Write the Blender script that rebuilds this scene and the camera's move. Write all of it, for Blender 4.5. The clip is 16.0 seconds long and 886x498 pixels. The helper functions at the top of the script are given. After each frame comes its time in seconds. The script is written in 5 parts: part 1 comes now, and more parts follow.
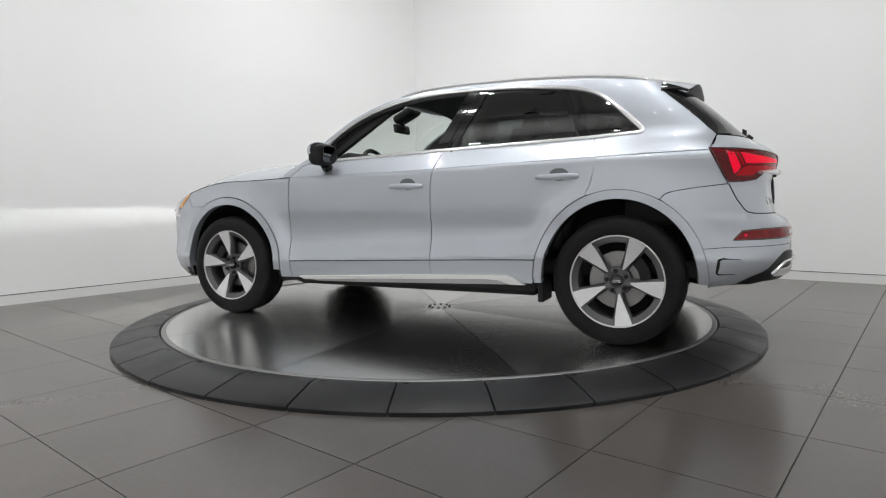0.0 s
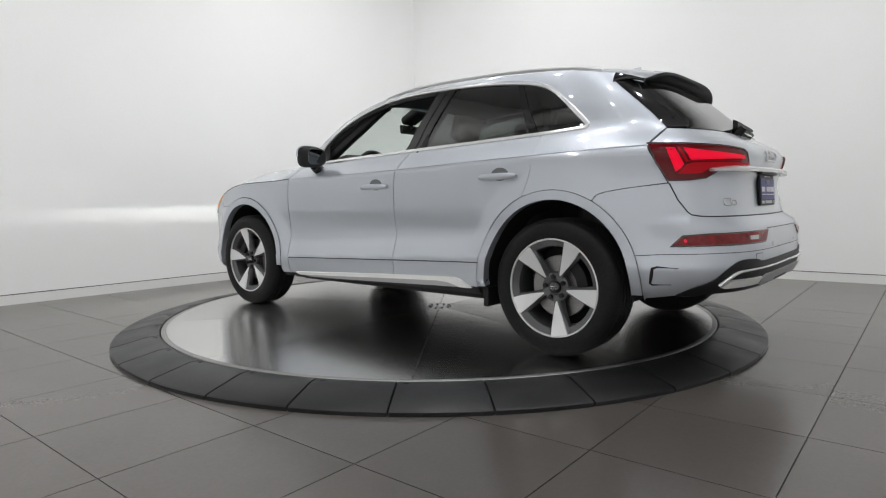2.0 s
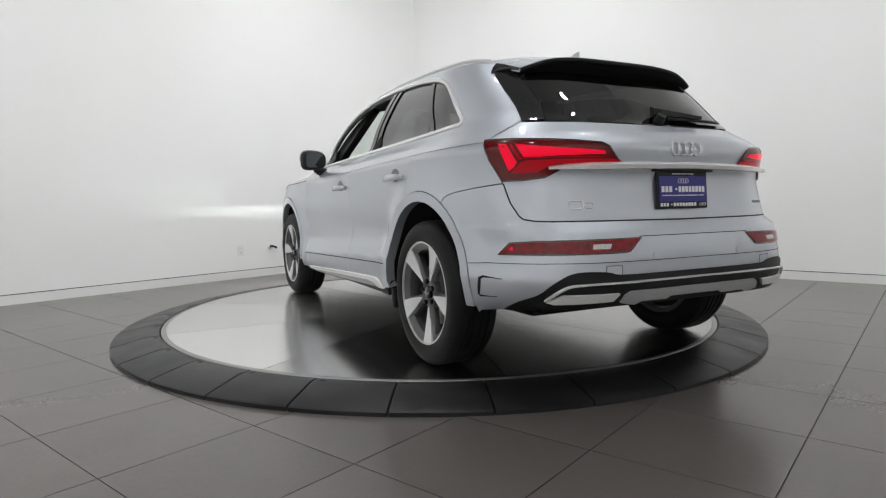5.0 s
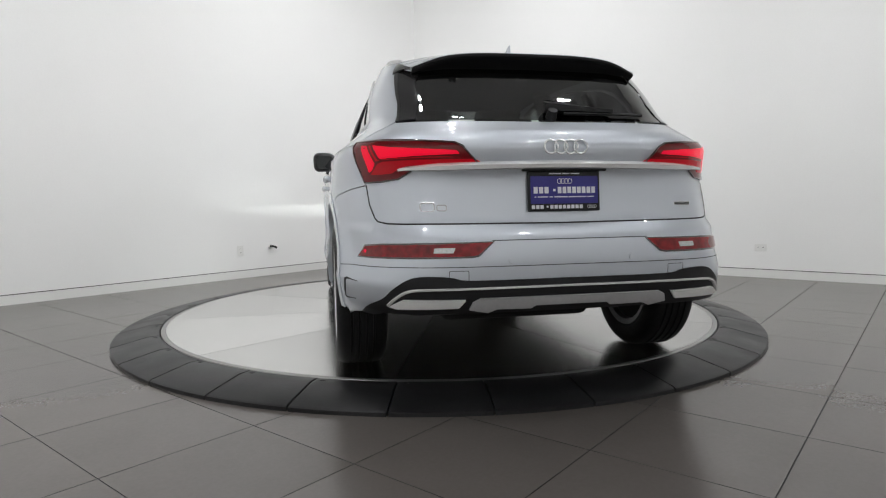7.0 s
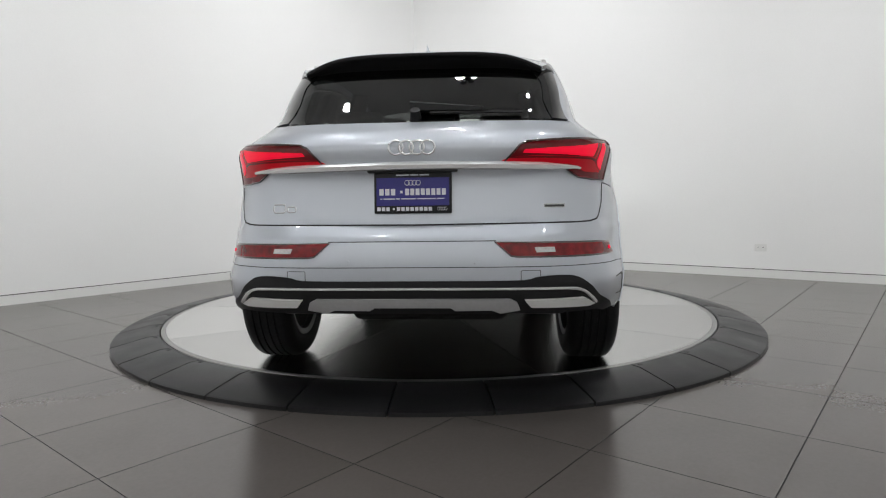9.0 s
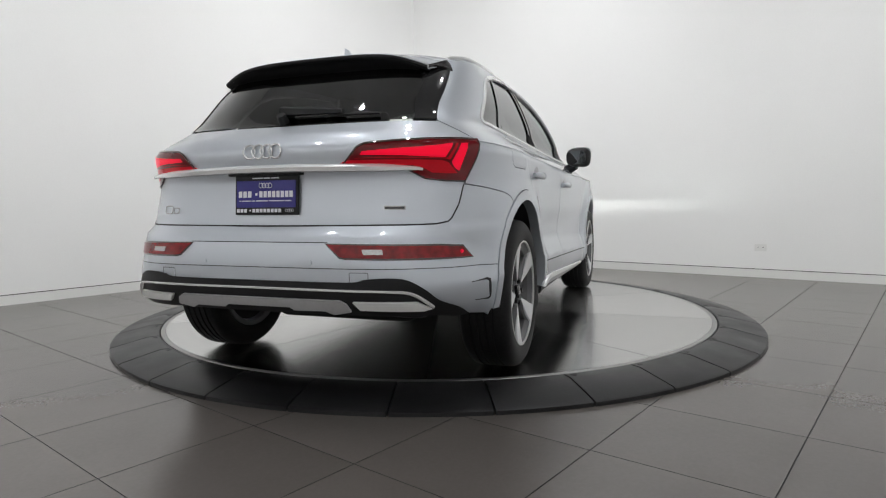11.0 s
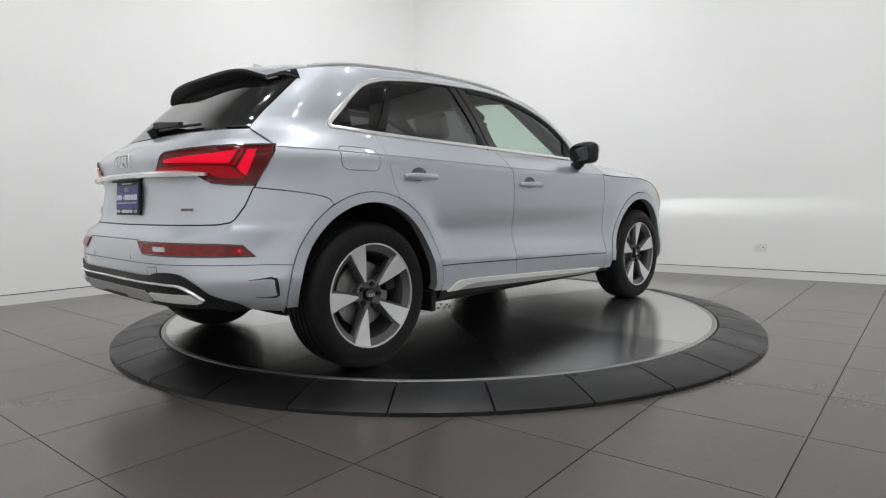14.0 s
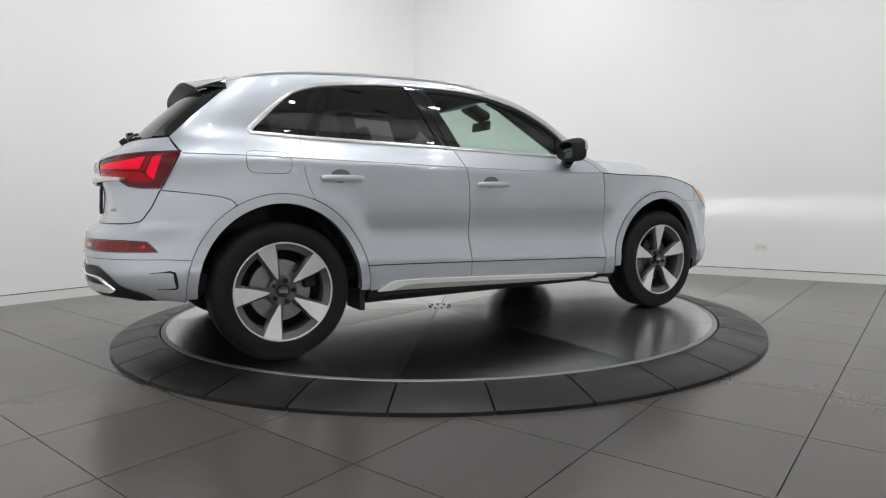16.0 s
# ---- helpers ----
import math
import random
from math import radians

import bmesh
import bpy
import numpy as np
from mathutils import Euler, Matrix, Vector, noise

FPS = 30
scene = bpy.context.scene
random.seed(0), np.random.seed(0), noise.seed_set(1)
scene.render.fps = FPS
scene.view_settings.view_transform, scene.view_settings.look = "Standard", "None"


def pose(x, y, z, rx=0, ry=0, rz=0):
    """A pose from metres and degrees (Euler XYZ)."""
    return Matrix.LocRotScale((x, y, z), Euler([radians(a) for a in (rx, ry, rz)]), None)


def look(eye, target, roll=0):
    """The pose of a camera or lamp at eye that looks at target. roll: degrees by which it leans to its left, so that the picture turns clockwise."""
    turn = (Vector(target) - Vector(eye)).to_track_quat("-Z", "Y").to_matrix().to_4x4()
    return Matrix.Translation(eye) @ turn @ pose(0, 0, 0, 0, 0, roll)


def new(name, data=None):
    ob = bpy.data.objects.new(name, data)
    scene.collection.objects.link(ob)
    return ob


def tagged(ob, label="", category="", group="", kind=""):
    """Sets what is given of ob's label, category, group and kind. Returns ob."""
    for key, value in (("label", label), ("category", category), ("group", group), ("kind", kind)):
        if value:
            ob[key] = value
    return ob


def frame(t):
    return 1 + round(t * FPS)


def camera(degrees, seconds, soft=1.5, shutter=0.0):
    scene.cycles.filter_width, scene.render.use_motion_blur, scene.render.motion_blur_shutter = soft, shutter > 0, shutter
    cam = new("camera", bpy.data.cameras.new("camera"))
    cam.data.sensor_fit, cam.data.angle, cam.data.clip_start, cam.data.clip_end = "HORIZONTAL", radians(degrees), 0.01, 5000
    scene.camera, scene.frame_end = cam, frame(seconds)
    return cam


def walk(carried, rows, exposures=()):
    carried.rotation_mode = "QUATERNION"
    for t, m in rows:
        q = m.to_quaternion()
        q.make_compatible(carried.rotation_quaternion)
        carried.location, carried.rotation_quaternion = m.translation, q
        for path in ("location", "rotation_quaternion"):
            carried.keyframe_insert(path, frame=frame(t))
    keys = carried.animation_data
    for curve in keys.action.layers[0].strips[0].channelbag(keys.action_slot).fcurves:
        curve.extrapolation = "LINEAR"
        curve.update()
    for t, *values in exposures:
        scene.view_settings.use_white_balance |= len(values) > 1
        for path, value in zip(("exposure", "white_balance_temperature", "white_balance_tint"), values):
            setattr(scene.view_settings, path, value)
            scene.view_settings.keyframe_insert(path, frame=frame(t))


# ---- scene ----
from mathutils.geometry import delaunay_2d_cdt

# ---------------------------------------------------------------- camera
EYE = (0.0, -4.723, 0.828)
cam = camera(72.06, 16.0, soft=1.2)
CAM = look(EYE, (EYE[0] + 0.006806, EYE[1] + 0.996747, EYE[2] - 0.080311), -0.79)
walk(cam, [(0.0, CAM), (16.0, CAM)])

# ---------------------------------------------------------------- light
EXPOSURE = -1.68
scene.view_settings.exposure = EXPOSURE
LAMP_WATTS = 42.0
WASH_WATTS = 88.0
world = bpy.data.worlds.new("world")
scene.world = world
world.use_nodes = True
world.node_tree.nodes["Background"].inputs[0].default_value = (0.9, 0.95, 1.0, 1)
world.node_tree.nodes["Background"].inputs[1].default_value = 0.02

FLOOR_Z = -0.065
CEIL_Z = 6.0
CORNER = Vector((-0.33, 4.72, 0))
LEFT_DIR = Vector((-0.668, -0.744, 0)).normalized()
RIGHT_DIR = Vector((0.803, -0.595, 0)).normalized()
SPAN = 11.0


# ---------------------------------------------------------------- materials
def material(name, color, rough=0.5, metal=0.0, grain=0.0, grain_scale=60.0, bump=0.0, stain=0.0, stain_scale=1.5,
             coat=0.0, emission=None, strength=0.0, rough_var=0.0, stretch=(1, 1, 1), vary=0.0, spec=0.5):
    m = bpy.data.materials.new(name)
    m.use_nodes = True
    nt = m.node_tree
    b = nt.nodes["Principled BSDF"]
    b.inputs["Roughness"].default_value = rough
    b.inputs["Metallic"].default_value = metal
    b.inputs["Coat Weight"].default_value = coat
    b.inputs["Coat Roughness"].default_value = 0.03
    b.inputs["Specular IOR Level"].default_value = spec
    b.inputs["Base Color"].default_value = (*color, 1)
    if emission:
        b.inputs["Emission Color"].default_value = (*emission, 1)
        b.inputs["Emission Strength"].default_value = strength
    if grain or stain or bump or rough_var or vary:
        tc = nt.nodes.new("ShaderNodeTexCoord")
        mp = nt.nodes.new("ShaderNodeMapping")
        mp.inputs["Scale"].default_value = stretch
        nt.links.new(tc.outputs["Object"], mp.inputs["Vector"])
        if vary:  # each piece takes another stretch of the pattern
            piece = nt.nodes.new("ShaderNodeObjectInfo")
            far = nt.nodes.new("ShaderNodeVectorMath")
            far.operation = "SCALE"
            far.inputs[0].default_value = (37.0, 61.0, 23.0)
            nt.links.new(piece.outputs["Random"], far.inputs["Scale"])
            nt.links.new(far.outputs[0], mp.inputs["Location"])
        fine = nt.nodes.new("ShaderNodeTexNoise")
        fine.inputs["Scale"].default_value = grain_scale
        fine.inputs["Detail"].default_value = 4
        coarse = nt.nodes.new("ShaderNodeTexNoise")
        coarse.inputs["Scale"].default_value = stain_scale
        coarse.inputs["Detail"].default_value = 5
        nt.links.new(mp.outputs[0], fine.inputs["Vector"])
        nt.links.new(mp.outputs[0] if vary and stretch == (1, 1, 1) else tc.outputs["Object"], coarse.inputs["Vector"])

        def scaled(src, amount):
            n = nt.nodes.new("ShaderNodeMapRange")
            n.inputs["From Min"].default_value, n.inputs["From Max"].default_value = 0.25, 0.75
            n.inputs["To Min"].default_value, n.inputs["To Max"].default_value = 1 - amount, 1 + amount
            nt.links.new(src, n.inputs["Value"])
            return n.outputs[0]

        def times(a, c):
            n = nt.nodes.new("ShaderNodeMath")
            n.operation = "MULTIPLY"
            nt.links.new(a, n.inputs[0])
            nt.links.new(c, n.inputs[1])
            return n.outputs[0]

        f = times(scaled(fine.outputs[0], grain), scaled(coarse.outputs[0], stain))
        if vary:
            oi = nt.nodes.new("ShaderNodeObjectInfo")
            rv = nt.nodes.new("ShaderNodeMapRange")
            rv.inputs["To Min"].default_value, rv.inputs["To Max"].default_value = 1 - vary, 1 + vary
            nt.links.new(oi.outputs["Random"], rv.inputs["Value"])
            f = times(f, rv.outputs[0])
        vm = nt.nodes.new("ShaderNodeVectorMath")
        vm.operation = "SCALE"
        vm.inputs[0].default_value = color
        nt.links.new(f, vm.inputs["Scale"])
        nt.links.new(vm.outputs[0], b.inputs["Base Color"])
        if rough_var:
            n = nt.nodes.new("ShaderNodeMapRange")
            n.inputs["From Min"].default_value, n.inputs["From Max"].default_value = 0.3, 0.7
            n.inputs["To Min"].default_value, n.inputs["To Max"].default_value = rough * (1 - rough_var), min(1, rough * (1 + rough_var))
            nt.links.new(coarse.outputs[0], n.inputs["Value"])
            nt.links.new(n.outputs[0], b.inputs["Roughness"])
        if bump:
            bn = nt.nodes.new("ShaderNodeBump")
            bn.inputs["Strength"].default_value = 1.0
            bn.inputs["Distance"].default_value = bump
            nt.links.new(fine.outputs[0], bn.inputs["Height"])
            nt.links.new(bn.outputs[0], b.inputs["Normal"])
    return m


def glass(name, tint, base=0.08, rough=0.015):
    """A thin pane: tinted see-through, with a gloss that grows towards grazing angles."""
    m = bpy.data.materials.new(name)
    m.use_nodes = True
    nt = m.node_tree
    nt.nodes.clear()
    out = nt.nodes.new("ShaderNodeOutputMaterial")
    mix = nt.nodes.new("ShaderNodeMixShader")
    lw = nt.nodes.new("ShaderNodeLayerWeight")
    lw.inputs["Blend"].default_value = 0.5
    pw = nt.nodes.new("ShaderNodeMath")
    pw.operation = "POWER"
    pw.inputs[1].default_value = 4.0
    mr = nt.nodes.new("ShaderNodeMapRange")
    mr.inputs["To Min"].default_value, mr.inputs["To Max"].default_value = base, 1.0
    tr = nt.nodes.new("ShaderNodeBsdfTransparent")
    tr.inputs[0].default_value = (*tint, 1)
    gl = nt.nodes.new("ShaderNodeBsdfGlossy")
    gl.inputs["Roughness"].default_value = rough
    nt.links.new(lw.outputs["Facing"], pw.inputs[0])
    nt.links.new(pw.outputs[0], mr.inputs["Value"])
    nt.links.new(mr.outputs[0], mix.inputs[0])
    nt.links.new(tr.outputs[0], mix.inputs[1])
    nt.links.new(gl.outputs[0], mix.inputs[2])
    nt.links.new(mix.outputs[0], out.inputs[0])
    return m


def brushed(m, amount):
    """Turns a metal's gloss along the local y axis of each plate."""
    nt = m.node_tree
    v = nt.nodes.new("ShaderNodeVectorTransform")
    v.vector_type, v.convert_from, v.convert_to = "VECTOR", "OBJECT", "WORLD"
    v.inputs[0].default_value = (0, 1, 0)
    bs = nt.nodes["Principled BSDF"]
    bs.inputs["Anisotropic"].default_value = amount
    nt.links.new(v.outputs[0], bs.inputs["Tangent"])


WALL = material("wall_paint", (0.80, 0.80, 0.79), 0.65, grain=0.015, grain_scale=90, bump=0.0004, stain=0.02, stain_scale=0.7)
CEIL = material("ceiling_paint", (0.42, 0.42, 0.42), 0.8, grain=0.05, stain=0.06)
TILE = material("floor_tile", (0.104, 0.094, 0.087), 0.22, grain=0.04, grain_scale=70, stain=0.09, stain_scale=1.3, vary=0.05)
GROUT = material("grout", (0.035, 0.033, 0.031), 0.9, grain=0.2)
RUBBER = material("ramp_rubber", (0.015, 0.015, 0.016), 0.38, grain=0.25, grain_scale=120, bump=0.0006, stain=0.35, stain_scale=4, vary=0.12, rough_var=0.2, spec=0.35)
DISC = material("brushed_steel", (0.66, 0.655, 0.64), 0.21, 1.0, grain=0.05, grain_scale=14, stain=0.05, stain_scale=1.6, stretch=(30, 1.0, 1), vary=0.30)
brushed(DISC, 0.72)
DISC_HUB = material("hub_steel", (0.62, 0.615, 0.60), 0.22, 1.0, grain=0.05)
BLADE = material("sill_blade_silver", (0.88, 0.88, 0.87), 0.35, 0.35, grain=0.02, stain=0.03)
DISC_EDGE = material("steel_edge", (0.40, 0.395, 0.39), 0.45, 1.0, grain=0.1)
# darker grey that stands for the shade in the silver handle recess
CUP_SHADE = material("handle_recess_shade", (0.17, 0.175, 0.185), 0.4, 0.5, grain=0.05)
BOLT = material("dark_bolt", (0.03, 0.03, 0.03), 0.5, 0.6)
PAINT = material("silver_paint", (0.548, 0.580, 0.630), 0.43, 0.76, grain=0.03, grain_scale=900, stain=0.01, coat=1.0)
BLACK_GLOSS = material("black_gloss", (0.012, 0.012, 0.013), 0.08, coat=0.5)
BLACK_PLASTIC = material("black_plastic", (0.011, 0.011, 0.012), 0.45, grain=0.15, grain_scale=300, bump=0.0002, spec=0.3)
BLACK_MATTE = material("underbody_black", (0.008, 0.008, 0.008), 0.8, grain=0.3, grain_scale=30)
CHROME = material("satin_chrome", (0.92, 0.92, 0.92), 0.24, 0.62, stain=0.02)
ALU = material("satin_aluminium", (0.74, 0.74, 0.73), 0.34, 0.8, grain=0.02, stain=0.03)
SKID = material("skid_grey", (0.46, 0.46, 0.47), 0.45, 0.35, grain=0.05)
TYRE = material("tyre_rubber", (0.011, 0.011, 0.0115), 0.55, grain=0.3, grain_scale=80, bump=0.0005, stain=0.3, stain_scale=5, spec=0.22)
RIM_FACE = material("machined_rim", (0.86, 0.86, 0.87), 0.34, 0.55, grain=0.03, grain_scale=300)
RIM_GREY = material("grey_rim", (0.13, 0.13, 0.134), 0.36, 0.6, grain=0.06, grain_scale=200)
IRON = material("brake_iron", (0.34, 0.335, 0.33), 0.36, 0.9, grain=0.12, grain_scale=90)
RED_LENS = material("red_lens", (0.16, 0.002, 0.005), 0.12, grain=0.7, grain_scale=30, emission=(1.0, 0.0, 0.01), strength=0.05, spec=0.45)
RED_DARK = material("dark_red_lens", (0.10, 0.001, 0.004), 0.10, grain=0.25, grain_scale=60, emission=(1.0, 0.0, 0.012), strength=0.055, spec=0.4)
RED_BLACK = material("smoked_red_lens", (0.045, 0.003, 0.005), 0.08, coat=1.0)
RED_GLOW = material("red_lamp_glow", (0.20, 0.001, 0.004), 0.25, emission=(1.0, 0.002, 0.035), strength=2.4, spec=0.2)
RED_MID = material("red_lamp_dim", (0.20, 0.001, 0.004), 0.2, emission=(1.0, 0.0, 0.02), strength=0.50, grain=0.12, grain_scale=50, spec=0.25)
REVERSE = material("clear_lens", (0.55, 0.5, 0.5), 0.12, 0.4, coat=1.0, grain=0.2, grain_scale=120)
AMBER = material("amber_lamp", (0.7, 0.3, 0.05), 0.2, emission=(1.0, 0.42, 0.08), strength=0.8)
BEAM = material("headlamp_led", (1, 1, 1), 0.4, emission=(0.93, 1.0, 0.97), strength=420000.0)
PLATE_BLUE = material("plate_blue", (0.020, 0.016, 0.20), 0.4, grain=0.05, coat=0.1)
WHITE_INK = material("white_print", (0.75, 0.75, 0.80), 0.45, grain=0.03)
CABIN = material("cabin_black", (0.020, 0.020, 0.021), 0.6, grain=0.2, grain_scale=200, bump=0.0003)
SEAT = material("seat_leather", (0.028, 0.028, 0.030), 0.45, grain=0.15, grain_scale=180, bump=0.0006)
HEADLINER = material("headliner", (0.10, 0.10, 0.105), 0.9, grain=0.1, grain_scale=250)
MIRROR = material("mirror_glass", (0.10, 0.11, 0.115), 0.03, 1.0)
PLASTIC_WHITE = material("white_plastic", (0.72, 0.72, 0.70), 0.4, grain=0.02)
LED = material("lamp_face", (1, 1, 1), 0.4, emission=(1.0, 0.98, 0.94), strength=30.0)
CLEAR_GLASS = glass("clear_glass", (0.72, 0.86, 0.78))
TINT_GLASS = glass("privacy_glass", (0.10, 0.103, 0.106), 0.14, 0.03)
SCREEN_GLASS = glass("windscreen_glass", (0.82, 0.89, 0.85))
HEADLAMP_GLASS = glass("headlamp_glass", (0.9, 0.92, 0.92))


# ---------------------------------------------------------------- mesh helpers
def part(name, bm, mat, parent=None, label="", smooth=False):
    """One mesh object from a bmesh or a mesh, under its thing or part."""
    if isinstance(bm, bmesh.types.BMesh):
        me = bpy.data.meshes.new(name)
        bmesh.ops.recalc_face_normals(bm, faces=bm.faces)
        bm.to_mesh(me)
        bm.free()
        if smooth:
            me.shade_smooth()
            me.set_sharp_from_angle(angle=radians(38))
    else:
        me = bm
    me.materials.clear()
    me.materials.append(mat)
    ob = new(name, me)
    if parent:
        ob.parent = parent
    if label:
        tagged(ob, label)
    return ob


def box(bm, size, m=None, bevel=0.0):
    m = m or Matrix()
    made = bmesh.ops.create_cube(bm, size=1.0, matrix=m @ Matrix.Diagonal((*size, 1)))
    if bevel:
        es = {e for v in made["verts"] for e in v.link_edges}
        bmesh.ops.bevel(bm, geom=list(es), offset=bevel, segments=3, profile=0.5, affect="EDGES")


def cyl(bm, r0, r1, depth, m=None, seg=24):
    bmesh.ops.create_cone(bm, cap_ends=True, segments=seg, radius1=r0, radius2=r1, depth=depth, matrix=m or Matrix())


def lathe(bm, profile, seg=64, axis="y", closed=False):
    """Turns (radius, height) pairs round the axis."""
    rows = []
    for k in range(seg):
        a = 2 * math.pi * k / seg
        c, s = math.cos(a), math.sin(a)
        rows.append([bm.verts.new((r * c, h, r * s) if axis == "y" else (r * c, r * s, h)) for r, h in profile])
    n = len(profile)
    for k in range(seg):
        a, b = rows[k], rows[(k + 1) % seg]
        for i in range(n if closed else n - 1):
            j = (i + 1) % n
            bm.faces.new((a[i], a[j], b[j], b[i]))


def prism(bm, poly, h0, h1, m=None):
    """A flat polygon (x, y) drawn out from height h0 to h1."""
    m = m or Matrix()
    lo = [bm.verts.new(m @ Vector((x, y, h0))) for x, y in poly]
    hi = [bm.verts.new(m @ Vector((x, y, h1))) for x, y in poly]
    bm.faces.new(lo[::-1])
    bm.faces.new(hi)
    n = len(poly)
    for i in range(n):
        bm.faces.new((lo[i], lo[(i + 1) % n], hi[(i + 1) % n], hi[i]))


def grid_mesh(name, rows):
    """A smooth sheet through rows of points."""
    me = bpy.data.meshes.new(name)
    n = len(rows[0])
    verts = [tuple(p) for r in rows for p in r]
    faces = [(i * n + j, i * n + j + 1, (i + 1) * n + j + 1, (i + 1) * n + j) for i in range(len(rows) - 1) for j in range(n - 1)]
    me.from_pydata(verts, [], faces)
    me.shade_smooth()
    return me


def tube(bm, pts, r, seg=8):
    """A round bar along points."""
    rings = []
    for i, p in enumerate(pts):
        p = Vector(p)
        d = (Vector(pts[min(i + 1, len(pts) - 1)]) - Vector(pts[max(i - 1, 0)])).normalized()
        u = d.orthogonal().normalized() if abs(d.z) > 0.9 else d.cross(Vector((0, 0, 1))).normalized()
        v = d.cross(u)
        rings.append([bm.verts.new(p + r * (math.cos(2 * math.pi * k / seg) * u + math.sin(2 * math.pi * k / seg) * v)) for k in range(seg)])
    for a, b in zip(rings, rings[1:]):
        for k in range(seg):
            bm.faces.new((a[k], a[(k + 1) % seg], b[(k + 1) % seg], b[k]))
    bm.faces.new(rings[0][::-1])
    bm.faces.new(rings[-1])


class Curve:
    """A smooth curve through (x, y) knots that never overshoots."""

    def __init__(self, *knots):
        knots = sorted(knots)
        self.x = [k[0] for k in knots]
        self.y = [k[1] for k in knots]
        n = len(knots)
        d = [(self.y[i + 1] - self.y[i]) / (self.x[i + 1] - self.x[i]) for i in range(n - 1)]
        self.m = [d[0]] + [0.0 if d[i - 1] * d[i] <= 0 else 2 * d[i - 1] * d[i] / (d[i - 1] + d[i]) for i in range(1, n - 1)] + [d[-1]]

    def __call__(self, t):
        x, y, m = self.x, self.y, self.m
        if t <= x[0]:
            return y[0] + m[0] * (t - x[0])
        if t >= x[-1]:
            return y[-1] + m[-1] * (t - x[-1])
        i = 0
        while x[i + 1] < t:
            i += 1
        h = x[i + 1] - x[i]
        s = (t - x[i]) / h
        return ((1 + 2 * s) * (1 - s) ** 2 * y[i] + s * (1 - s) ** 2 * h * m[i] + s * s * (3 - 2 * s) * y[i + 1] + s * s * (s - 1) * h * m[i + 1])


def step01(a, b, t):
    t = min(1.0, max(0.0, (t - a) / (b - a)))
    return t * t * (3 - 2 * t)


# ---------------------------------------------------------------- room
def wall(name, a, b, label):
    d = (b - a).normalized()
    n = Vector((-d.y, d.x, 0))
    mid = Vector((0, -1.0, 0))
    if (mid - a).dot(n) > 0:
        n = -n
    bm = bmesh.new()
    prism(bm, [(a.x, a.y), (b.x, b.y), (b.x + n.x * 0.2, b.y + n.y * 0.2), (a.x + n.x * 0.2, a.y + n.y * 0.2)], FLOOR_Z - 0.05, CEIL_Z)
    w = part(name, bm, WALL)
    tagged(w, label, "wall", kind="structure")
    # flush white baseboard under a dark strip that stands for a shadow gap
    bm = bmesh.new()
    i = -n
    p, q = a + i * 0.002, b + i * 0.002
    prism(bm, [(p.x, p.y), (q.x, q.y), (q.x + i.x * 0.012, q.y + i.y * 0.012), (p.x + i.x * 0.012, p.y + i.y * 0.012)], FLOOR_Z, FLOOR_Z + 0.088)
    base = part("baseboard", bm, PLASTIC_WHITE)
    tagged(base, "white baseboard along the foot of the wall", "baseboard", kind="structure")
    # the gap's shade as a solid dark strip; the wall has no recess
    bm = bmesh.new()
    prism(bm, [(p.x, p.y), (q.x, q.y), (q.x + i.x * 0.003, q.y + i.y * 0.003), (p.x + i.x * 0.003, p.y + i.y * 0.003)], FLOOR_Z + 0.088, FLOOR_Z + 0.095)
    gap = part("trim", bm, BOLT)
    tagged(gap, "thin dark strip coloured as the shade of a gap above the baseboard", "trim", kind="structure")
    return -n


def room():
    c = CORNER
    a = c + LEFT_DIR * SPAN
    b = c + RIGHT_DIR * SPAN
    d = a + RIGHT_DIR * SPAN
    nl = wall("wall_west", c, a, "plain white painted studio wall")
    nr = wall("wall_north", c, b, "plain white painted studio wall")
    wall("wall_south", a, d, "plain white painted studio wall behind the camera")
    wall("wall_east", b, d, "plain white painted studio wall behind the camera")
    quad = [(p.x, p.y) for p in (c, b, d, a)]
    bm = bmesh.new()
    prism(bm, quad, CEIL_Z, CEIL_Z + 0.2)
    tagged(part("ceiling", bm, CEIL), "grey studio ceiling", "ceiling", kind="structure")
    bm = bmesh.new()
    prism(bm, quad, FLOOR_Z - 0.15, FLOOR_Z - 0.003)
    floor = tagged(part("floor", bm, GROUT), "dark grey stone tile floor with thin dark joints", "floor", kind="structure")
    return floor, nl, nr


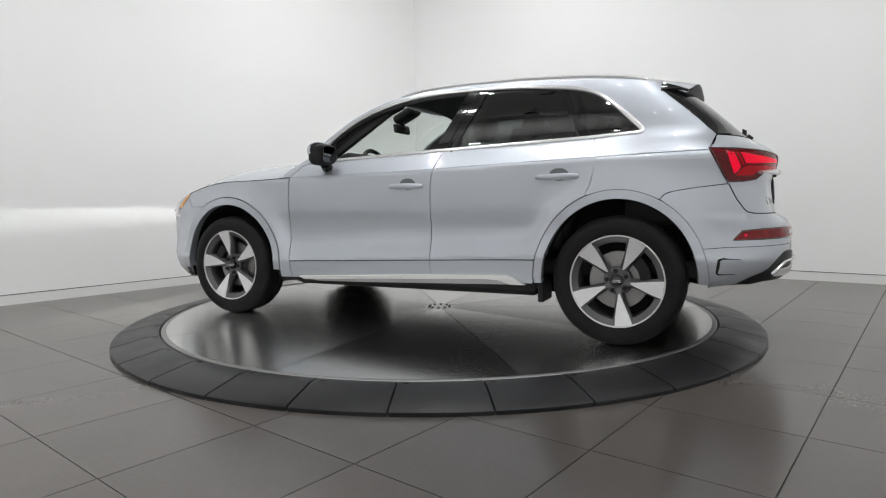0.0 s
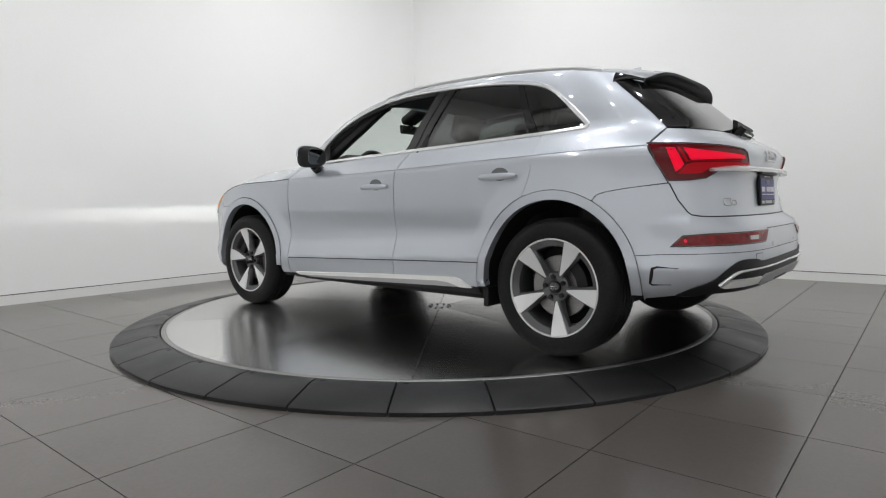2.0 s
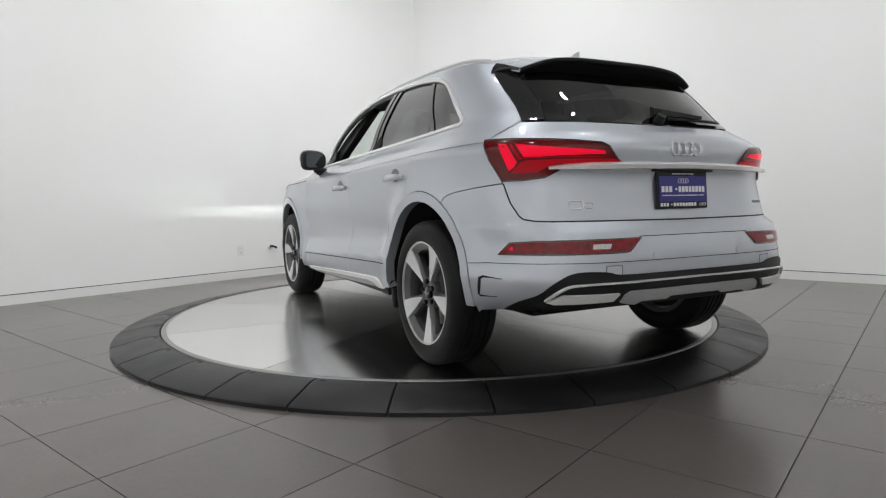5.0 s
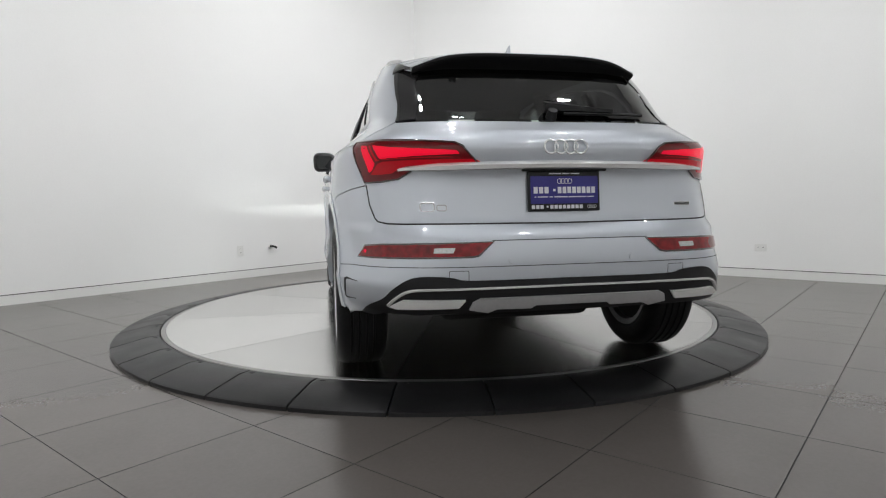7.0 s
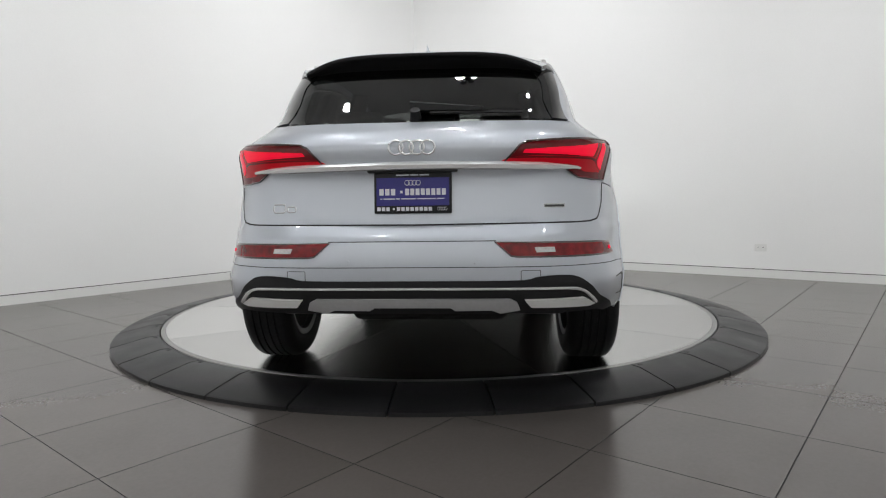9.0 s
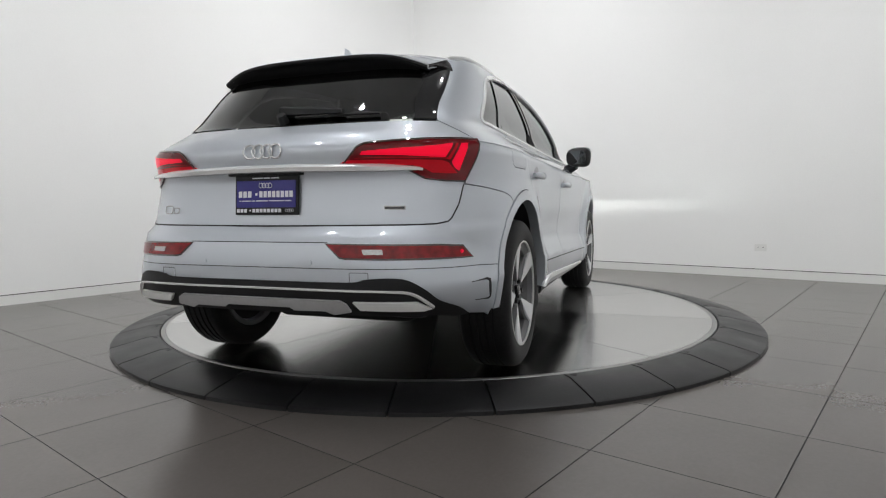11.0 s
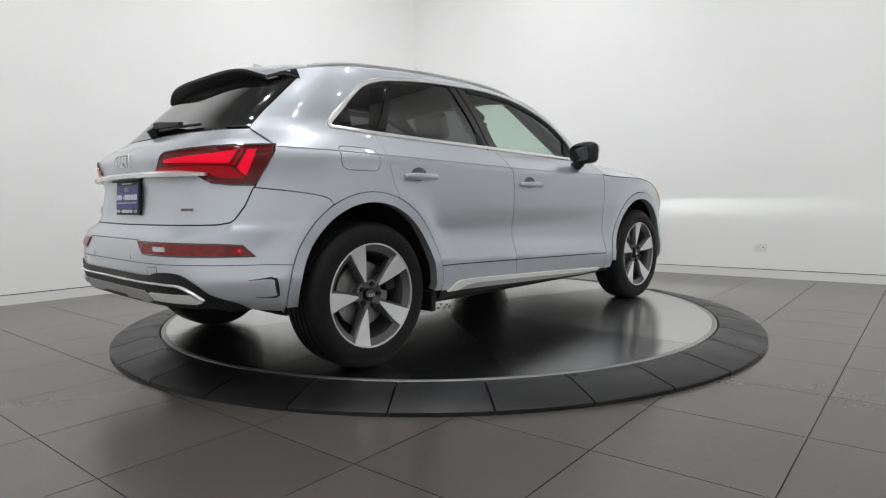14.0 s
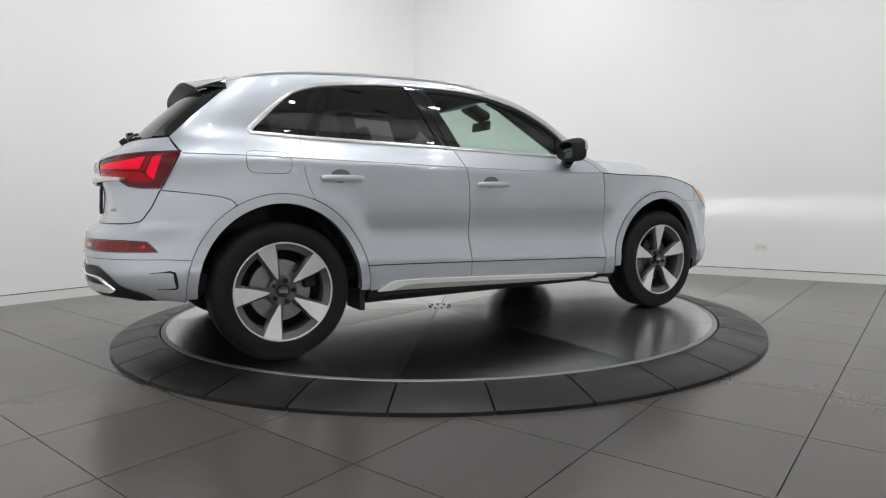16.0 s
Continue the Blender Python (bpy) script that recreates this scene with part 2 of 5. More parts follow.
def tiles(floor):
    """Square stone tiles laid diagonally to the view."""
    size, turn, anchor = TILE_SIZE, radians(TILE_TURN), Vector(TILE_ANCHOR)
    u = Vector((math.cos(turn), math.sin(turn)))
    v = Vector((-u.y, u.x))
    bm = bmesh.new()
    h = size / 2 - 0.0016
    k = 0.0008
    lo = [bm.verts.new((x * h, y * h, -0.008)) for x, y in ((-1, -1), (1, -1), (1, 1), (-1, 1))]
    mi = [bm.verts.new((x * h, y * h, -0.001)) for x, y in ((-1, -1), (1, -1), (1, 1), (-1, 1))]
    hi = [bm.verts.new((x * (h - k), y * (h - k), 0)) for x, y in ((-1, -1), (1, -1), (1, 1), (-1, 1))]
    bm.faces.new(hi)
    for r, s in ((lo, mi), (mi, hi)):
        for i in range(4):
            bm.faces.new((r[i], r[(i + 1) % 4], s[(i + 1) % 4], s[i])).material_index = 1
    me = bpy.data.meshes.new("tile")
    bm.to_mesh(me)
    bm.free()
    me.materials.append(TILE)
    me.materials.append(GROUT)
    rest_v, rest_f, cells = [], [], []
    for i in range(-22, 23):
        for j in range(-22, 23):
            p = anchor + u * size * (i + 0.5) + v * size * (j + 0.5)
            q = Vector((p.x, p.y, 0)) - CORNER
            # place along the two walls
            det = LEFT_DIR.x * RIGHT_DIR.y - LEFT_DIR.y * RIGHT_DIR.x
            s = (q.x * RIGHT_DIR.y - q.y * RIGHT_DIR.x) / det
            t = (LEFT_DIR.x * q.y - LEFT_DIR.y * q.x) / det
            if -0.3 < s < SPAN + 0.3 and -0.3 < t < SPAN + 0.3:
                cells.append((Vector((p.x, p.y)).length, p))
    cells.sort(key=lambda c: c[0])
    for n, (dist, p) in enumerate(cells):
        if n < 290:
            ob = new("tile", me)
            ob.parent = floor
            ob.location = (p.x, p.y, FLOOR_Z)
            ob.rotation_euler = (0, 0, turn + (n % 4) * math.pi / 2)
        else:
            m0 = len(rest_v)
            for x, y in ((-h, -h), (h, -h), (h, h), (-h, h)):
                w = p + u * x + v * y
                rest_v.append((w.x, w.y, FLOOR_Z))
            rest_f.append((m0, m0 + 1, m0 + 2, m0 + 3))
    if rest_f:
        me2 = bpy.data.meshes.new("far_tiles")
        me2.from_pydata(rest_v, [], rest_f)
        tagged(part("far_tiles", me2, TILE, floor), kind="stuff")


def outlet(name, along, from_corner, z, normal, label, wide=0.075, high=0.118):
    p = CORNER + along * from_corner + normal * 0.002
    turn = math.degrees(math.atan2(normal.y, normal.x)) + 90
    e = new(name)
    e.matrix_basis = pose(p.x, p.y, z, 0, 0, turn)
    bm = bmesh.new()
    box(bm, (wide, 0.006, high), pose(0, -0.003, 0), 0.002)
    part("cover_plate", bm, PLASTIC_WHITE, e)
    for k in (-1, 1):
        bm = bmesh.new()
        m = pose(0, -0.0075, 0.024 * k) if high > wide else pose(0.024 * k, -0.0075, 0)
        box(bm, (0.030, 0.003, 0.026), m, 0.001)
        s = part("socket", bm, PLASTIC_WHITE, e)
        for x in (-0.006, 0.006):
            bm = bmesh.new()
            box(bm, (0.0025, 0.002, 0.009), m @ pose(x, -0.0015, 0.002))
            part("slot", bm, BOLT, s)
    return tagged(e, label, "outlet")


def wall_bracket(along, from_corner, z, normal):
    p = CORNER + along * from_corner + normal * 0.002
    turn = math.degrees(math.atan2(normal.y, normal.x)) + 90
    e = new("cable_stub")
    e.matrix_basis = pose(p.x, p.y, z, 0, 0, turn)
    bm = bmesh.new()
    cyl(bm, 0.03, 0.028, 0.012, pose(0, -0.006, 0, 90), 20)
    part("wall_flange", bm, PLASTIC_WHITE, e)
    bm = bmesh.new()
    tube(bm, [(0, -0.01, 0), (0.0, -0.05, 0.004), (0.02, -0.085, -0.004), (0.03, -0.1, -0.02)], 0.013)
    part("cable_end", bm, BOLT, e, "short black cable end")
    return tagged(e, "short black cable stub sticking out of the white wall", "cable")


def ceiling_spot(x, y, watts, aim, size=0.17, spread=150):
    """A round track head hanging under the ceiling, with its lamp."""
    e = new("ceiling_spotlight")
    e.location = (x, y, CEIL_Z)
    z = -0.45
    to = (Vector(aim) - Vector((x, y, CEIL_Z + z))).to_track_quat("-Z", "Y").to_matrix().to_4x4()
    bm = bmesh.new()
    cyl(bm, 0.06, 0.06, 0.02, pose(0, 0, -0.01), 24)
    cyl(bm, 0.012, 0.012, 0.36, pose(0, 0, -0.2), 12)
    part("stem", bm, BLACK_PLASTIC, e)
    bm = bmesh.new()
    r = size / 2 + 0.012
    lathe(bm, [(0.001, 0.10), (r * 0.7, 0.10), (r, 0.06), (r, -0.06), (r - 0.006, -0.06), (r - 0.006, 0.0), (0.001, 0.0)], 28, "z")
    hd = part("lamp_head", bm, BLACK_PLASTIC, e, smooth=True)
    hd.matrix_basis = pose(0, 0, z) @ to
    lamp = bpy.data.lights.new("spot_lamp", "AREA")
    lamp.spread = radians(spread)
    lamp.shape, lamp.size, lamp.energy, lamp.color = "DISK", size, watts, (0.985, 0.99, 1.0)
    lo = new("spot_lamp", lamp)
    lo.matrix_basis = Matrix.Translation((x, y, CEIL_Z + z)) @ to @ pose(0, 0, -0.064)
    return tagged(e, "black round ceiling spotlight on a short stem", "spotlight", "studio spotlights")


def lights():
    for i in range(3):
        for j in range(3):
            p = CORNER + LEFT_DIR * (2.9 + 2.6 * i) + RIGHT_DIR * (2.9 + 2.6 * j)
            ceiling_spot(p.x, p.y, LAMP_WATTS, (p.x * 0.8, p.y * 0.8, 0))
    # rows that wash the four walls
    far = CORNER + (LEFT_DIR + RIGHT_DIR) * SPAN
    for start, along, other, n, power in ((CORNER, LEFT_DIR, RIGHT_DIR, 4, 1.0), (CORNER, RIGHT_DIR, LEFT_DIR, 4, 0.95), (far, -LEFT_DIR, -RIGHT_DIR, 3, 1.1), (far, -RIGHT_DIR, -LEFT_DIR, 3, 2.1)):
        gap = 2.5 if n == 4 else 3.4
        for k in range(n):
            q = start + along * (1.5 + gap * k)
            p = q + other * 3.9
            ceiling_spot(p.x, p.y, WASH_WATTS * power, (q.x, q.y, 0.4), spread=112)


# ---------------------------------------------------------------- turntable
DISC_R, RING_R = 1.985, 2.275


def turntable():
    """The turning steel disc, in pie-shaped plates."""
    t = new("turntable")
    n, gap = 10, 0.0022
    bm = bmesh.new()
    lathe(bm, [(0.001, -0.006), (DISC_R - 0.004, -0.006), (DISC_R - 0.004, -0.055), (0.001, -0.055)], 128, "z")
    part("drum", bm, BOLT, t)
    bm = bmesh.new()
    lathe(bm, [(DISC_R - 0.028, 0.0), (DISC_R - 0.003, 0.0), (DISC_R, -0.003), (DISC_R, -0.02), (DISC_R - 0.028, -0.02)], 160, "z", True)
    part("edge_band", bm, DISC_EDGE, t, "polished steel edge band", smooth=True)
    half = math.pi / n
    bm = bmesh.new()
    r0, r1 = 0.115, DISC_R - 0.030
    arc = lambda r: [(r * math.cos(a), r * math.sin(a)) for a in np.linspace(-half + gap / r, half - gap / r, 14)]
    prism(bm, arc(r0)[::-1] + arc(r1), -0.02, 0.0)
    me = None
    for k in range(n):
        if me is None:
            ob = part("plate", bm, DISC, t)
            me = ob.data
        else:
            ob = new("plate", me)
            ob.parent = t
        ob.rotation_euler = (0, 0, radians(90.5 + 18 + 36 * k))
    bm = bmesh.new()
    lathe(bm, [(0.001, 0.0), (0.112, 0.0), (0.1135, -0.002), (0.1135, -0.02)], 48, "z")
    hub = part("centre_cap", bm, DISC_HUB, t, "round steel centre cap", smooth=True)
    bm = bmesh.new()
    cyl(bm, 0.009, 0.008, 0.005, None, 12)
    bolt_me = None
    for k in range(10):
        a = 2 * math.pi * k / 10
        if bolt_me is None:
            ob = part("bolt", bm, BOLT, hub)
            bolt_me = ob.data
        else:
            ob = new("bolt", bolt_me)
            ob.parent = hub
        ob.location = (0.082 * math.cos(a), 0.082 * math.sin(a), 0.003)
    return tagged(t, "brushed steel car turntable disc in pie-shaped plates", "turntable")


def ramp_ring():
    """The still ring of black rubber ramp pieces round the disc."""
    ring = new("turntable_surround")
    n = 32
    half = math.pi / n
    r0, r1 = DISC_R + 0.008, RING_R
    angles = np.linspace(-half + 0.0021, half - 0.0021, 7)
    prof = [(r0, -0.06), (r0, -0.003), (r0 + 0.006, 0.002), (r0 + 0.07, 0.002), (r1 - 0.012, -0.040), (r1, -0.047), (r1, FLOOR_Z)]
    bm = bmesh.new()
    rows = [[bm.verts.new((r * math.cos(a), r * math.sin(a), z)) for r, z in prof] for a in angles]
    for a, b in zip(rows, rows[1:]):
        for i in range(len(prof) - 1):
            bm.faces.new((a[i], b[i], b[i + 1], a[i + 1]))
    bm.faces.new(rows[0])
    bm.faces.new(rows[-1][::-1])
    seg_me = None
    hole_bm = bmesh.new()
    cyl(hole_bm, 0.014, 0.014, 0.003, None, 12)
    hole_me = None
    for k in range(n):
        if seg_me is None:
            ob = part("ramp_piece", bm, RUBBER, ring, smooth=True)
            seg_me = ob.data
        else:
            ob = new("ramp_piece", seg_me)
            ob.parent = ring
        ob.rotation_euler = (0, 0, radians(-90 + 11.25 * k))
        if hole_me is None:
            h = part("screw", hole_bm, BOLT, ob)
            hole_me = h.data
        else:
            h = new("screw", hole_me)
            h.parent = ob
        a = -half + 0.020
        h.location = ((r0 + 0.030) * math.cos(a), (r0 + 0.030) * math.sin(a), 0.0025)
    return tagged(ring, "black rubber ramp pieces in a ring round the turntable", "ramp")


# ---------------------------------------------------------------- car body surface
# Car space: x forward, y to the car's left, z up from the disc.
HALF = Curve((0.16, 0.74), (0.24, 0.86), (0.30, 0.905), (0.36, 0.924), (0.435, 0.929), (0.462, 0.930), (0.468, 0.928), (0.52, 0.911), (0.57, 0.894), (0.585, 0.8915), (0.63, 0.890),
             (0.78, 0.908), (0.94, 0.916), (0.985, 0.917), (0.998, 0.911), (1.02, 0.889), (1.06, 0.845), (1.10, 0.793), (1.13, 0.763), (1.17, 0.742), (1.27, 0.724), (1.38, 0.690), (1.47, 0.648), (1.53, 0.606), (1.60, 0.53))
SHIFT = Curve((-2.4, 0.065), (-1.85, 0.062), (-1.25, 0.045), (-0.3, 0.018), (0.5, -0.002), (1.2, 0.0), (2.3, -0.03))
TAIL = Curve((0.20, -2.06), (0.33, -2.20), (0.40, -2.270), (0.48, -2.296), (0.58, -2.300), (0.66, -2.290), (0.705, -2.265), (0.73, -2.215), (0.80, -2.198), (0.90, -2.190),
             (0.96, -2.205), (1.04, -2.222), (1.085, -2.195), (1.13, -2.125), (1.16, -2.075), (1.28, -1.945), (1.40, -1.812), (1.50, -1.69), (1.60, -1.56))
NOSE = Curve((0.20, 2.13), (0.30, 2.25), (0.45, 2.315), (0.60, 2.33), (0.75, 2.315), (0.83, 2.27), (0.90, 2.17), (0.98, 2.01), (1.05, 1.83), (1.20, 1.58), (1.6, 1.2))
GUTTER = Curve((-1.95, 1.385), (-1.76, 1.445), (-1.47, 1.504), (-1.03, 1.545), (-0.71, 1.562), (-0.344, 1.568), (0.0, 1.543), (0.196, 1.500), (0.40, 1.412), (0.55, 1.318), (0.70, 1.205), (0.84, 1.09))
CROWN = Curve((-1.95, 0.074), (-1.6, 0.063), (-0.6, 0.058), (0.3, 0.060))
HOOD_EDGE = Curve((0.70, 1.04), (0.85, 0.996), (1.1, 0.985), (1.4, 0.979), (1.6, 0.957), (1.8, 0.916), (2.0, 0.860), (2.15, 0.80))
X_REAR, X_FRONT, POLE = -1.0, 1.0, -1.40
ARCHES = ((1.395, 0.36, 0.482, 0.505, 0.430, 0.455), (-1.41, 0.365, 0.468, 0.505, 0.420, 0.457))  # x, z, outer, inner half axes


def tail_n(z):
    return 4.4 - 0.7 * step01(0.7, 1.0, z) + 0.35 * step01(1.10, 1.25, z)


def half_width(x, z):
    zs = z - SHIFT(x) * step01(0.72, 1.0, z)
    zs += 0.045 * max(-1.0, min(1.0, x)) * step01(0.72, 0.60, z) * step01(0.28, 0.36, z)  # the lower crease climbs towards the tail
    y = HALF(zs)
    if z < 1.0:
        for cx, cz, rx, rz, _, _ in ARCHES:
            d = math.hypot((x - cx) / rx, (z - cz) / rz)
            flare = 0.014 * step01(1.36, 1.0, d)
            if z > 0.36:  # the flare stands out of the hollow flank
                flare += 0.7 * max(0.0, 0.924 - y) * step01(1.24, 1.0, d) * step01(0.98, 0.80, z)
            y += flare
    return y


def side_y(x, z):
    b = half_width(x, z)
    if x < X_REAR:
        n = tail_n(z)
        q = min(0.9999, (X_REAR - x) / (X_REAR - TAIL(z)))
        return b * (1 - q ** n) ** (1 / n)
    if x > X_FRONT:
        q = min(0.9999, (x - X_FRONT) / (NOSE(z) - X_FRONT))
        return b * (1 - q ** 4.0) ** (1 / 4.0)
    return b


def rear_x(y, z):
    """The rear surface, from inside out along x."""
    lo, hi = TAIL(z), POLE
    for _ in range(36):
        mid = (lo + hi) / 2
        if side_y(mid, z) < abs(y):
            lo = mid
        else:
            hi = mid
    return lo


def side_map(x, z):
    return Vector((x, side_y(x, z), z))


def rear_map(w, z):
    """w: angle round a pole inside the tail, 0 at the centre line."""
    c, s = math.cos(w), math.sin(w)
    lo, hi = 0.1, 1.6
    for _ in range(36):
        r = (lo + hi) / 2
        x, y = POLE - r * c, r * abs(s)
        if x <= TAIL(z) or y > side_y(x, z):
            hi = r
        else:
            lo = r
    return Vector((POLE - lo * c, lo * s, z))


def ry(y, z):
    return (math.atan2(y, POLE - rear_x(y, z)), z)


def rx(x, z):
    return (math.atan2(side_y(x, z), POLE - x), z)


def front_map(w, z):
    c, s = math.cos(w), math.sin(w)
    lo, hi = 0.1, 1.6
    for _ in range(36):
        r = (lo + hi) / 2
        x, y = 1.40 + r * c, r * abs(s)
        if x >= NOSE(z) or y > side_y(x, z):
            hi = r
        else:
            lo = r
    return Vector((1.40 + lo * c, lo * s, z))


def fx(x, z):
    return (math.atan2(side_y(x, z), x - 1.40), z)


def roof_map(x, y):
    g = GUTTER(x)
    e = side_y(max(x, -1.62), GUTTER(max(x, -1.62)))
    return Vector((x, y, g + CROWN(x) * (1 - min(1.0, abs(y) / e) ** (2.3 + 1.5 * step01(-1.2, -1.75, x)))))


def spoiler_map(x, y):
    p = roof_map(x, y)
    p.z -= 0.012 * step01(0.38, 0.57, abs(y)) * step01(-1.62, -1.76, x)
    return p


def hood_map(x, y):
    g = HOOD_EDGE(x)
    e = side_y(x, g)
    return Vector((x, y, g + (0.150 - 0.045 * step01(1.3, 2.1, x)) * (1 - min(1.0, abs(y) / e) ** 3.3)))


def inside(p, poly):
    r = False
    n = len(poly)
    for i in range(n):
        (x0, y0), (x1, y1) = poly[i], poly[i - 1]
        if (y0 > p[1]) != (y1 > p[1]) and p[0] < (x1 - x0) * (p[1] - y0) / (y1 - y0) + x0:
            r = not r
    return r


def dense(poly, step, closed=True):
    out = []
    n = len(poly)
    for i in range(n if closed else n - 1):
        (x0, y0), (x1, y1) = poly[i], poly[(i + 1) % n]
        k = max(1, math.ceil(math.hypot(x1 - x0, y1 - y0) / step))
        out += [(x0 + (x1 - x0) * j / k, y0 + (y1 - y0) * j / k) for j in range(k)]
    if not closed:
        out.append(poly[-1])
    return out


def rounded(poly, r, seg=5):
    """The polygon with its corners rounded by about r."""
    out = []
    n = len(poly)
    for i in range(n):
        a, b, c = Vector(poly[i - 1]), Vector(poly[i]), Vector(poly[(i + 1) % n])
        ra = min(r, (a - b).length * 0.45)
        rc = min(r, (c - b).length * 0.45)
        p, q = b + (a - b).normalized() * ra, b + (c - b).normalized() * rc
        for k in range(seg + 1):
            t = k / seg
            v = p * (1 - t) ** 2 + b * 2 * t * (1 - t) + q * t * t
            out.append((v.x, v.y))
    return out


def smooth_line(pts, k=6):
    """A smooth line through points."""
    out = []
    n = len(pts)
    for i in range(n - 1):
        p0, p1, p2, p3 = (Vector(pts[max(i - 1, 0)]), Vector(pts[i]), Vector(pts[i + 1]), Vector(pts[min(i + 2, n - 1)]))
        for j in range(k):
            t = j / k
            v = 0.5 * (2 * p1 + (p2 - p0) * t + (2 * p0 - 5 * p1 + 4 * p2 - p3) * t * t + (3 * p1 - p0 - 3 * p2 + p3) * t ** 3)
            out.append((v.x, v.y))
    out.append(tuple(pts[-1]))
    return out


def shrink(poly, d):
    """The polygon drawn in by d on all edges."""
    area = sum(poly[i - 1][0] * poly[i][1] - poly[i][0] * poly[i - 1][1] for i in range(len(poly)))
    s = 1 if area > 0 else -1
    out = []
    n = len(poly)
    for i in range(n):
        a, b, c = Vector(poly[i - 1]), Vector(poly[i]), Vector(poly[(i + 1) % n])
        e, f = (b - a), (c - b)
        if e.length < 1e-7 or f.length < 1e-7:
            out.append(tuple(b))
            continue
        e.normalize(), f.normalize()
        m = Vector((-e.y - f.y, e.x + f.x)) * s
        if m.length < 0.4:
            m = Vector((-e.y, e.x)) * s * 2
        m = m / max(0.5, m.length_squared / 2)
        out.append((b.x + m.x * d, b.y + m.y * d))
    return out


def surface_point(fmap, u, v, eps=0.004):
    p = fmap(u, v)
    n = (fmap(u + eps, v) - fmap(u - eps, v)).cross(fmap(u, v + eps) - fmap(u, v - eps))
    if n.length < 1e-12:
        return p, Vector((0, 0, 1))
    n.normalize()
    if n.dot(p - Vector((0, 0, 0.7))) < 0:
        n = -n
    return p, n


def sheet(name, poly, fmap, off=0.0, thick=0.012, step=0.035, holes=(), side=1, edge=0.03):
    """A panel: the polygon laid on the body's surface, with an edge turned inwards."""
    loops = [dense(poly, edge)] + [dense(h, edge) for h in holes]
    pts, edges = [], []
    for lp in loops:
        m = len(pts)
        pts += lp
        edges += [(m + i, m + (i + 1) % len(lp)) for i in range(len(lp))]
    nb = len(pts)
    bnd = np.array(pts)
    us, vs = [p[0] for p in loops[0]], [p[1] for p in loops[0]]
    row = 0
    v = min(vs) + step * 0.6
    while v < max(vs):
        u = min(us) + step * (0.5 if row % 2 else 0.9)
        while u < max(us):
            if inside((u, v), loops[0]) and not any(inside((u, v), h) for h in loops[1:]):
                if np.min(np.hypot(bnd[:, 0] - u, bnd[:, 1] - v)) > step * 0.55:
                    pts.append((u, v))
            u += step
        v += step * 0.87
        row += 1
    cv, _, cf, _, _, _ = delaunay_2d_cdt([Vector(p) for p in pts], edges, [], 0, 1e-6)
    tri = []
    for f in cf:
        c = ((cv[f[0]].x + cv[f[1]].x + cv[f[2]].x) / 3, (cv[f[0]].y + cv[f[1]].y + cv[f[2]].y) / 3)
        if inside(c, loops[0]) and not any(inside(c, h) for h in loops[1:]):
            tri.append(tuple(f))
    P, N = [], []
    for q in cv:
        p, n = surface_point(fmap, q.x, q.y)
        p = p + n * off
        if side < 0:
            p.y, n.y = -p.y, -n.y
        P.append(p)
        N.append(n)
    faces = []
    count = {}
    for a, b, c in tri:
        if (P[b] - P[a]).cross(P[c] - P[a]).dot(N[a] + N[b] + N[c]) < 0:
            b, c = c, b
        faces.append((a, b, c))
        for e in ((a, b), (b, c), (c, a)):
            count[e] = 1
    verts, norms = list(P), list(N)
    if thick:
        for (a, b) in [e for e in count if (e[1], e[0]) not in count]:
            m = len(verts)
            d = (P[b] - P[a]).normalized()
            o = d.cross(N[a]).normalized()
            verts += [P[a], P[b], P[b] - N[b] * thick, P[a] - N[a] * thick]
            norms += [o] * 4
            faces.append((m + 3, m + 2, m + 1, m))
    me = bpy.data.meshes.new(name)
    me.from_pydata([tuple(p) for p in verts], [], faces)
    me.shade_smooth()
    me.normals_split_custom_set_from_vertices([tuple(n) for n in norms])
    return me


def panel(name, poly, fmap, mat, parent, label="", **kw):
    return part(name, sheet(name, poly, fmap, **kw), mat, parent, label)


def ribbon(name, pts, widths, fmap, mat, parent, off=0.005, height=0.006, side=1, label="", step=0.03):
    """A moulding that follows a line on the body's surface."""
    line = dense(pts, step, closed=False)
    n = len(line)
    lens = [0.0]
    for a, b in zip(line, line[1:]):
        lens.append(lens[-1] + math.hypot(b[0] - a[0], b[1] - a[1]))
    bm = bmesh.new()
    prev = None
    for i, q in enumerate(line):
        a, b = line[max(i - 1, 0)], line[min(i + 1, n - 1)]
        d = Vector((b[0] - a[0], b[1] - a[1])).normalized()
        o = Vector((-d.y, d.x))
        w = widths(lens[i] / lens[-1]) if callable(widths) else widths
        ring = []
        for t, h in ((-1, -height), (-1, 0.4 * height), (-0.6, height), (0.6, height), (1, 0.4 * height), (1, -height)):
            p, nn = surface_point(fmap, q[0] + o.x * w * t / 2, q[1] + o.y * w * t / 2)
            p = p + nn * (off + h)
            ring.append(bm.verts.new((p.x, p.y * side, p.z)))
        if prev:
            for k in range(5):
                bm.faces.new((prev[k], prev[k + 1], ring[k + 1], ring[k]))
        else:
            bm.faces.new(ring)
        prev = ring
    bm.faces.new(prev[::-1])
    return part(name, bm, mat, parent, label, smooth=True)


def arch_arc(k, a0, a1, inner=False, n=26, grow=1.0):
    cx, cz, ox, oz, ix, iz = ARCHES[k]
    ex, ez = ((ix, iz) if inner else (ox, oz))
    return [(cx + grow * ex * math.cos(radians(a)), cz + grow * ez * math.sin(radians(a))) for a in np.linspace(a0, a1, n)]

